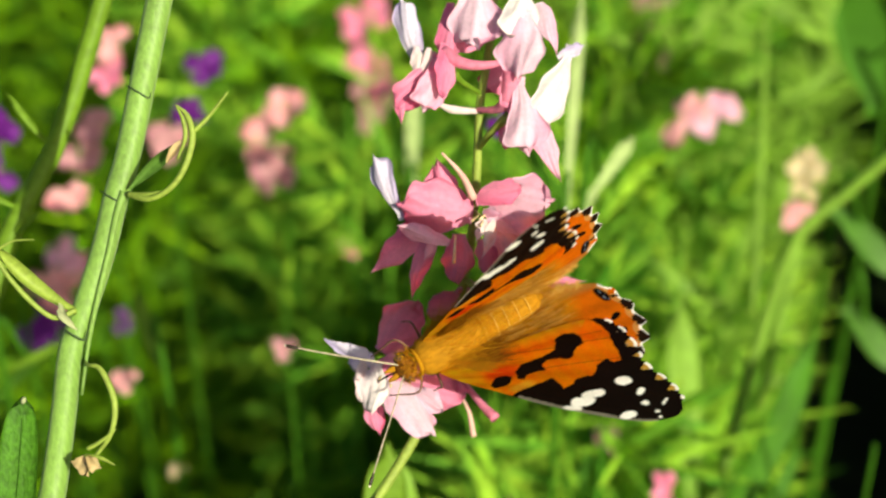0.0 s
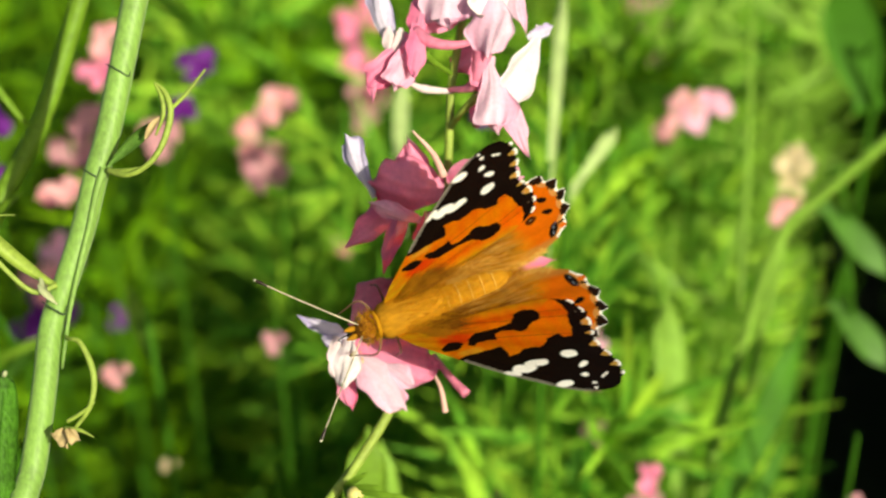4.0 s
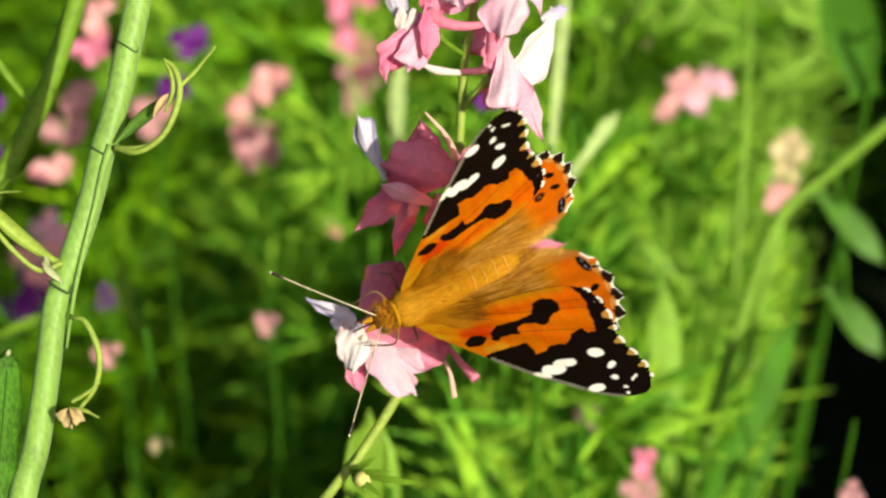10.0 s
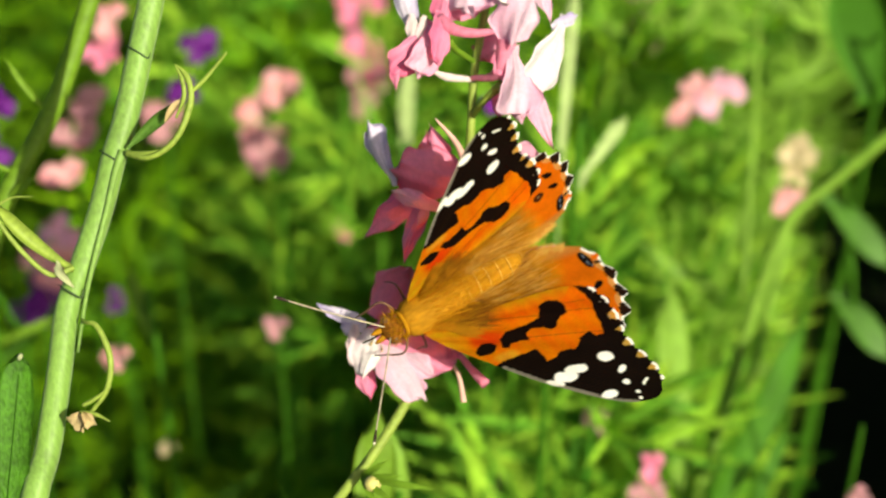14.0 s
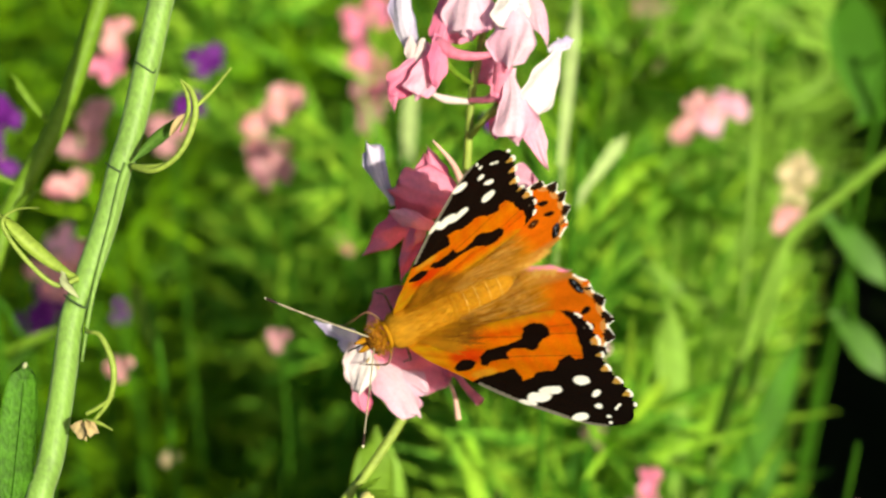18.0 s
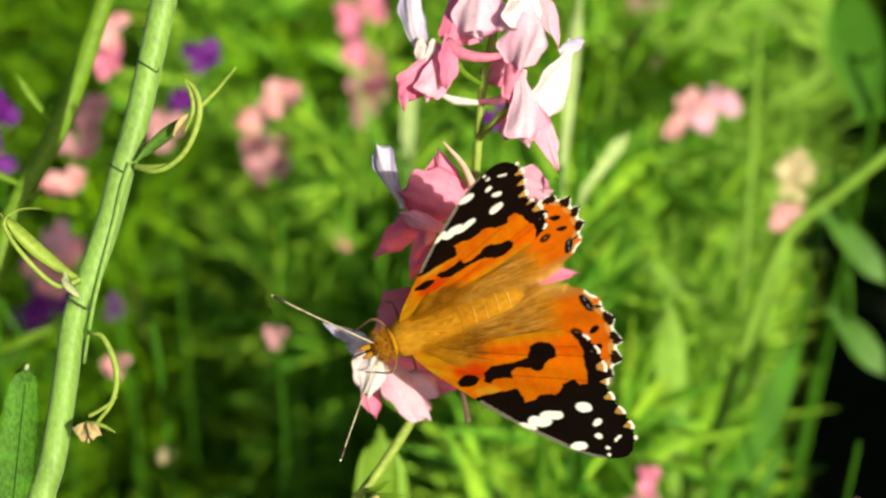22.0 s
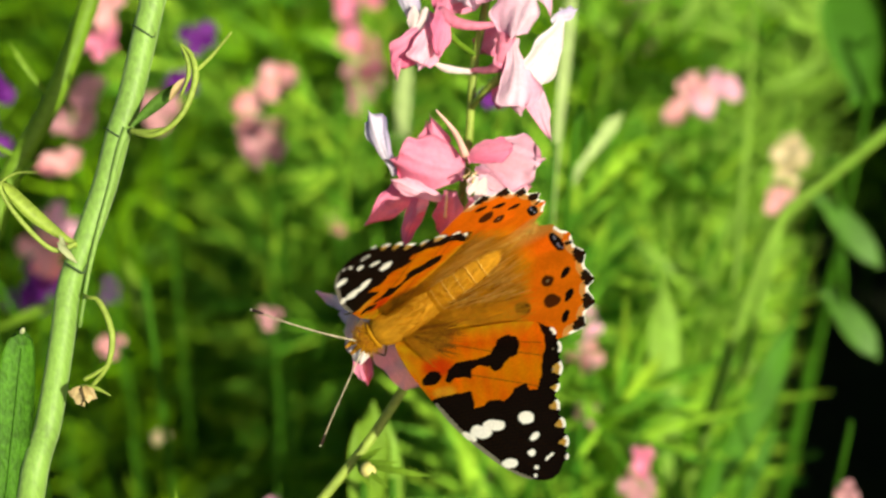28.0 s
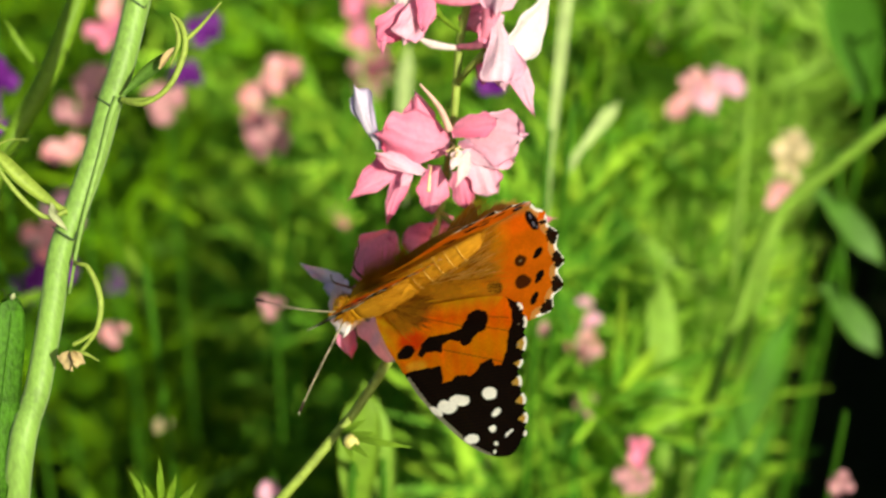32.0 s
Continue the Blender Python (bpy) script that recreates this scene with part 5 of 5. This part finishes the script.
# seconds; place in mm and turn in the frame of the clearing; lift and sweep of the lower and upper fore wing and of the lower and upper hind wing
FLIGHT = [
    (0, (-1.72, -6.60, 4.89), (-1.6, -21.0, -154.6), 52.4, 38.6, 74.0, 22.5, 49.9, 41.8, 63.6, 36.2),
    (0.5, (-2.10, -6.43, 4.29), (-0.9, -16.9, -156.6), 53.0, 39.6, 70.5, 25.5, 49.7, 41.9, 60.4, 36.8),
    (1, (-2.08, -5.87, 3.97), (-0.8, -15.1, -159.9), 53.1, 40.3, 66.8, 27.1, 49.0, 42.2, 58.0, 37.6),
    (1.5, (-2.62, -5.10, 3.78), (1.4, -12.3, -165.9), 56.2, 38.2, 65.8, 26.9, 50.9, 41.8, 57.6, 37.7),
    (2, (-3.03, -4.53, 3.65), (3.5, -11.0, -168.1), 60.2, 36.6, 65.4, 26.2, 53.8, 41.6, 58.9, 37.9),
    (2.5, (-2.35, -5.27, 3.58), (1.2, -19.3, -161.7), 57.9, 37.5, 63.8, 26.6, 51.6, 40.6, 57.0, 37.7),
    (3, (-2.74, -5.08, 3.53), (1.9, -18.5, -162.4), 60.4, 37.6, 64.2, 26.7, 54.5, 40.3, 57.0, 38.4),
    (3.5, (-2.71, -5.60, 3.54), (-0.0, -18.4, -160.4), 59.6, 37.4, 64.4, 26.5, 54.4, 40.0, 57.0, 39.0),
    (5.5, (-2.60, -5.51, 3.52), (-0.6, -16.4, -161.6), 52.6, 34.6, 53.3, 23.9, 48.0, 38.7, 48.0, 36.4),
    (6, (-2.16, -5.81, 3.42), (-3.6, -19.8, -159.0), 53.4, 34.1, 56.2, 23.6, 48.9, 37.9, 51.1, 35.3),
    (6.5, (-2.25, -5.66, 3.46), (-2.8, -20.0, -159.4), 54.6, 34.8, 56.6, 24.1, 50.2, 38.6, 51.8, 35.7),
    (7, (-2.55, -5.60, 3.47), (-2.3, -20.9, -158.5), 51.7, 34.6, 53.9, 23.8, 47.1, 38.7, 49.0, 35.5),
    (7.5, (-2.75, -4.86, 3.41), (-1.2, -22.8, -158.3), 53.0, 35.3, 55.4, 23.7, 47.8, 39.1, 49.9, 36.2),
    (8, (-2.86, -5.38, 3.40), (-1.6, -21.4, -157.4), 51.9, 35.2, 55.6, 23.5, 46.9, 38.8, 50.0, 36.1),
    (8.5, (-2.79, -5.40, 3.39), (-1.9, -22.2, -156.6), 50.9, 35.3, 56.0, 23.9, 46.4, 38.6, 50.7, 36.0),
    (9, (-2.61, -5.28, 3.42), (-1.3, -22.3, -156.5), 48.6, 35.4, 53.2, 24.1, 44.1, 38.4, 47.7, 36.1),
    (9.5, (-2.49, -5.81, 3.41), (-2.2, -21.6, -156.8), 48.9, 36.0, 55.0, 24.1, 44.6, 38.8, 49.5, 36.6),
    (10, (-2.16, -6.07, 3.40), (-3.3, -21.4, -156.4), 49.9, 36.1, 56.8, 24.5, 45.7, 38.8, 51.3, 36.9),
    (10.5, (-2.24, -5.89, 3.41), (-3.6, -21.8, -156.6), 49.7, 36.4, 57.4, 24.8, 45.8, 38.8, 51.9, 37.1),
    (11, (-2.32, -5.86, 3.41), (-3.9, -22.3, -156.9), 47.6, 36.6, 56.0, 24.8, 44.0, 38.9, 50.6, 37.3),
    (11.5, (-2.65, -5.77, 3.37), (-3.8, -21.6, -156.6), 48.9, 36.6, 56.5, 24.2, 45.7, 39.1, 51.5, 37.5),
    (12, (-2.27, -6.22, 3.40), (-4.8, -22.4, -155.4), 47.9, 36.6, 55.9, 24.2, 44.7, 38.5, 51.1, 36.9),
    (12.5, (-2.38, -5.19, 3.38), (-2.7, -24.3, -158.4), 46.5, 37.3, 53.5, 23.5, 43.3, 38.8, 48.9, 37.2),
    (13, (-2.41, -5.69, 3.32), (-4.8, -22.4, -156.7), 46.5, 37.0, 55.0, 21.8, 43.4, 38.6, 50.4, 36.9),
    (13.5, (-2.27, -6.09, 3.38), (-5.0, -22.0, -155.7), 46.2, 36.3, 53.9, 22.6, 43.1, 38.4, 49.5, 36.7),
    (14, (-2.48, -6.40, 3.39), (-6.6, -21.7, -151.5), 47.0, 36.1, 54.5, 23.1, 43.9, 38.8, 50.1, 37.1),
    (14.5, (-2.35, -6.42, 3.37), (-5.9, -21.8, -153.6), 46.3, 35.6, 53.6, 23.2, 43.0, 38.8, 48.9, 37.0),
    (16.5, (-3.10, -6.21, 3.33), (-3.4, -19.9, -156.1), 53.3, 35.5, 60.7, 23.8, 48.2, 39.0, 53.8, 37.2),
    (17, (-3.07, -6.85, 3.33), (-5.7, -19.4, -150.2), 51.2, 35.5, 63.7, 23.2, 46.6, 39.4, 57.2, 37.8),
    (17.5, (-3.14, -6.53, 3.31), (-4.8, -19.4, -153.2), 51.1, 36.0, 62.8, 23.4, 46.9, 39.6, 56.4, 38.1),
    (18, (-3.54, -6.19, 3.32), (-4.7, -18.8, -156.1), 49.2, 35.8, 58.5, 23.9, 45.6, 39.1, 52.3, 37.8),
    (18.5, (-3.57, -5.97, 3.34), (-4.2, -19.2, -157.8), 49.0, 35.3, 58.2, 23.9, 45.5, 39.1, 52.1, 37.9),
    (19, (-3.40, -5.99, 3.37), (-4.4, -20.7, -157.8), 47.4, 35.2, 57.6, 23.7, 43.9, 39.1, 51.5, 37.8),
    (19.5, (-4.06, -5.84, 3.40), (-2.8, -16.6, -161.4), 47.4, 34.7, 57.5, 23.1, 44.0, 38.9, 51.3, 37.7),
    (20, (-3.95, -6.01, 3.43), (-2.3, -16.4, -161.8), 47.1, 34.9, 57.4, 22.4, 43.8, 38.9, 51.2, 37.8),
    (20.5, (-4.01, -6.49, 3.45), (-3.2, -18.0, -157.5), 46.5, 35.1, 57.7, 22.9, 43.3, 39.4, 51.5, 38.2),
    (21, (-3.83, -6.46, 3.48), (-1.8, -16.4, -161.0), 45.7, 35.0, 58.8, 23.2, 42.6, 39.3, 52.7, 38.2),
    (21.5, (-4.88, -6.78, 3.51), (-1.9, -14.4, -158.9), 43.4, 34.5, 59.3, 23.3, 40.4, 39.4, 53.1, 37.5),
    (22, (-3.97, -6.82, 3.51), (-0.6, -16.7, -159.6), 42.5, 35.3, 61.0, 23.1, 39.7, 39.9, 54.8, 37.1),
    (22.5, (-4.66, -6.32, 3.55), (1.1, -15.5, -160.4), 42.1, 36.1, 61.9, 22.9, 39.4, 40.4, 55.6, 36.9),
    (23, (-4.89, -7.17, 3.65), (-0.2, -13.7, -156.0), 38.8, 36.3, 63.4, 22.2, 36.3, 42.0, 57.2, 37.7),
    (23.5, (-5.34, -7.33, 3.51), (-0.0, -10.8, -154.9), 42.1, 35.7, 63.7, 22.6, 39.0, 42.2, 56.8, 38.3),
    (24, (-5.35, -7.76, 3.41), (-1.7, -6.6, -149.0), 44.0, 35.2, 64.8, 22.2, 40.5, 43.0, 57.3, 39.6),
    (24.5, (-5.10, -8.72, 3.30), (-4.7, -0.9, -145.7), 43.0, 35.3, 64.8, 23.9, 40.2, 44.4, 58.4, 40.7),
    (25, (-5.46, -8.77, 3.13), (-11.6, 8.0, -148.1), 38.0, 36.1, 65.7, 24.8, 35.9, 44.0, 60.6, 40.0),
    (25.5, (-5.18, -9.25, 3.31), (-10.7, 6.6, -147.2), 39.7, 33.3, 64.9, 23.9, 36.9, 46.2, 59.2, 42.9),
    (27.5, (-5.25, -8.24, 3.51), (-15.7, 5.3, -148.3), 56.1, 23.7, 58.7, 19.1, 50.3, 43.9, 51.1, 43.1),
    (28, (-5.12, -8.96, 3.56), (-17.0, 10.2, -146.7), 55.4, 24.4, 59.4, 17.3, 50.0, 45.0, 50.7, 40.7),
    (28.5, (-5.12, -9.22, 3.63), (-19.5, 13.7, -145.4), 55.9, 25.2, 59.5, 18.5, 51.4, 45.2, 52.7, 41.4),
    (29, (-5.15, -9.56, 3.79), (-22.8, 13.6, -146.5), 57.9, 26.0, 60.2, 19.1, 53.7, 45.5, 55.1, 42.1),
    (29.5, (-5.60, -9.26, 4.01), (-23.0, 12.8, -144.0), 65.0, 27.7, 61.6, 17.4, 59.5, 45.7, 56.7, 41.6),
    (30, (-5.52, -9.72, 3.82), (-24.4, 15.8, -147.8), 60.9, 27.9, 61.0, 20.2, 56.6, 47.0, 56.3, 42.2),
    (30.5, (-5.28, -9.52, 3.75), (-24.0, 20.0, -148.4), 60.8, 29.0, 62.3, 20.8, 56.5, 47.6, 57.2, 42.8),
    (31, (-5.38, -9.50, 3.79), (-25.1, 22.0, -149.2), 60.9, 29.7, 64.2, 20.7, 55.6, 48.6, 58.6, 43.9),
    (31.5, (-5.32, -9.35, 3.93), (-26.3, 22.1, -150.0), 63.3, 31.2, 64.0, 20.0, 57.1, 49.1, 57.9, 44.4),
    (32, (-5.24, -9.19, 4.29), (-29.0, 22.0, -151.6), 66.5, 31.9, 64.5, 18.5, 59.2, 49.9, 57.9, 45.2),
]


def wing_pose(side, lift, sweep, hind):
    """A wing on its hinge: lift raises it over the back, sweep draws it back."""
    base = Matrix(((0, -1, 0, 0), (1, 0, 0, 0), (0, 0, 1, 0), (0, 0, 0, 1)))
    hinge = Matrix.Translation((0.0008 - 0.0012 * hind, side * 0.0016, 0.0006 - 0.0007 * hind))
    return hinge @ Matrix.Rotation(radians(side * lift), 4, "X") @ Matrix.Rotation(radians(side * sweep), 4, "Z") @ base


# seconds and the way in which each antenna points, in the butterfly's space
FEELER_LOW = [(1, 0.70, 0.72, -0.03), (5.5, 0.66, 0.75, 0.04), (7, 0.65, 0.76, -0.08), (14, 0.66, 0.69, 0.30), (16.5, 0.57, 0.73, 0.36), (18, 0.55, 0.70, 0.46), (21, 0.64, 0.75, 0.18), (23, 0.66, 0.75, -0.02), (24, 0.75, 0.63, 0.20), (25, 0.83, 0.54, 0.13), (27.5, 0.75, 0.56, 0.36), (28, 0.84, 0.54, 0.10), (29, 0.88, 0.43, 0.20), (30, 0.88, 0.42, 0.20), (31, 0.86, 0.39, 0.33), (32, 0.81, 0.46, 0.37)]
FEELER_UP = [(0, 0.78, -0.58, -0.22), (2, 0.70, -0.72, 0.01), (3.5, 0.72, -0.69, -0.11), (5.5, 0.71, -0.69, -0.13), (7, 0.80, -0.57, -0.21), (9, 0.68, -0.71, -0.18), (11, 0.68, -0.70, -0.21), (13, 0.70, -0.67, -0.25), (14, 0.70, -0.67, -0.26), (16.5, 0.75, -0.62, -0.22), (18, 0.68, -0.67, -0.32), (19.5, 0.70, -0.70, -0.14), (21, 0.68, -0.71, -0.15), (23, 0.71, -0.70, -0.07), (24, 0.62, -0.78, 0.01), (25, 0.62, -0.73, -0.28), (25.5, 0.63, -0.72, -0.28), (27.5, 0.66, -0.75, -0.04), (28, 0.65, -0.74, -0.14), (29.5, 0.67, -0.59, -0.44), (30, 0.73, -0.51, -0.46), (32, 0.85, -0.29, -0.45)]
# the sway of the plants: seconds and mm right and up
STEM_SWAY = [(0, -0.18, -0.99), (1, -0.30, -0.72), (2, 0.15, -1.09), (3.5, 0.39, -1.00), (5.5, -0.01, -0.96), (7, 0.23, -1.08), (8, 0.34, -0.76), (9.5, 0.14, -0.78), (11, 0.23, -0.76), (12.5, 0.21, -0.85), (14, 0.09, -0.78), (17, 0.45, -0.40), (18.5, 0.41, -0.58), (20, 0.10, -0.56), (21.5, -0.13, -0.49), (23, -0.16, -0.24), (24.5, 0.11, -0.31), (25.5, 0.13, -0.23), (28, 0.14, -0.23), (29, 0, 0), (30, -0.02, 0.09), (31, 0.15, 0.07), (32, 0.50, 0.03)]
FLOWER_SWAY = [(0, 0, 0.40), (13, 0, 0.40), (17, 0, 0), (32, 0, 0)]
PINK_SWAY = [(0, -2.0, -1.1), (1, -1.8, -0.4), (2, -1.2, -0.5), (3.5, -1.6, -0.9), (5.5, -1.0, -0.4), (7, -0.4, -0.4), (8, 1.0, -0.1), (9.5, -0.7, 0.1), (11, 0.6, 0), (12.5, 0.6, 0), (14, 0.5, 0), (17, 0.6, 0), (18.5, 0.9, 0.1), (20, 0.9, 0.1), (21.5, 0.2, 0), (23, -1.1, 0.5), (24.5, -0.4, 0.8), (25.5, -0.3, 1.0), (28, 0.9, 0.1), (29, 1.0, 0), (30, 0.4, 0.3), (31, 0.9, 0.1), (32, 1.0, 0)]


def motions():
    rows = []
    wings = ([], [], [], [])
    for t, place, turn, *hinges in FLIGHT:
        rows.append((t, FRAME @ pose(*(0.001 * v for v in place), *turn)))
        for k, (side, hind) in enumerate(((1, 0), (-1, 0), (1, 1), (-1, 1))):
            wings[k].append((t, wing_pose(side, hinges[2 * k], hinges[2 * k + 1], hind)))
    walk(butterfly, rows)
    for ob, keys in zip((fore_low, fore_up, hind_low, hind_up), wings):
        walk(ob, keys)
    for ob, ways, side in ((feelers[1], FEELER_LOW, 1), (feelers[-1], FEELER_UP, -1)):
        rest = Vector((8.95, side * 8.45, 0.67)).normalized()
        turns = [(t, rest.rotation_difference(Vector(way)).to_matrix().to_4x4()) for t, *way in ways]
        turns = [(0, turns[0][1])] * (ways[0][0] > 0) + turns
        walk(ob, [(t, Matrix.Translation(feeler_root(side)) @ m) for t, m in turns])
    for ob, sway in ((stem_plant, STEM_SWAY), (corner_leaf, STEM_SWAY), (plant, FLOWER_SWAY), (pink_flower, PINK_SWAY)):
        home = ob.location.copy()
        walk(ob, [(t, Matrix.Translation(home + (RIGHT * r + UP * u) * 0.001)) for t, r, u in sway])


motions()
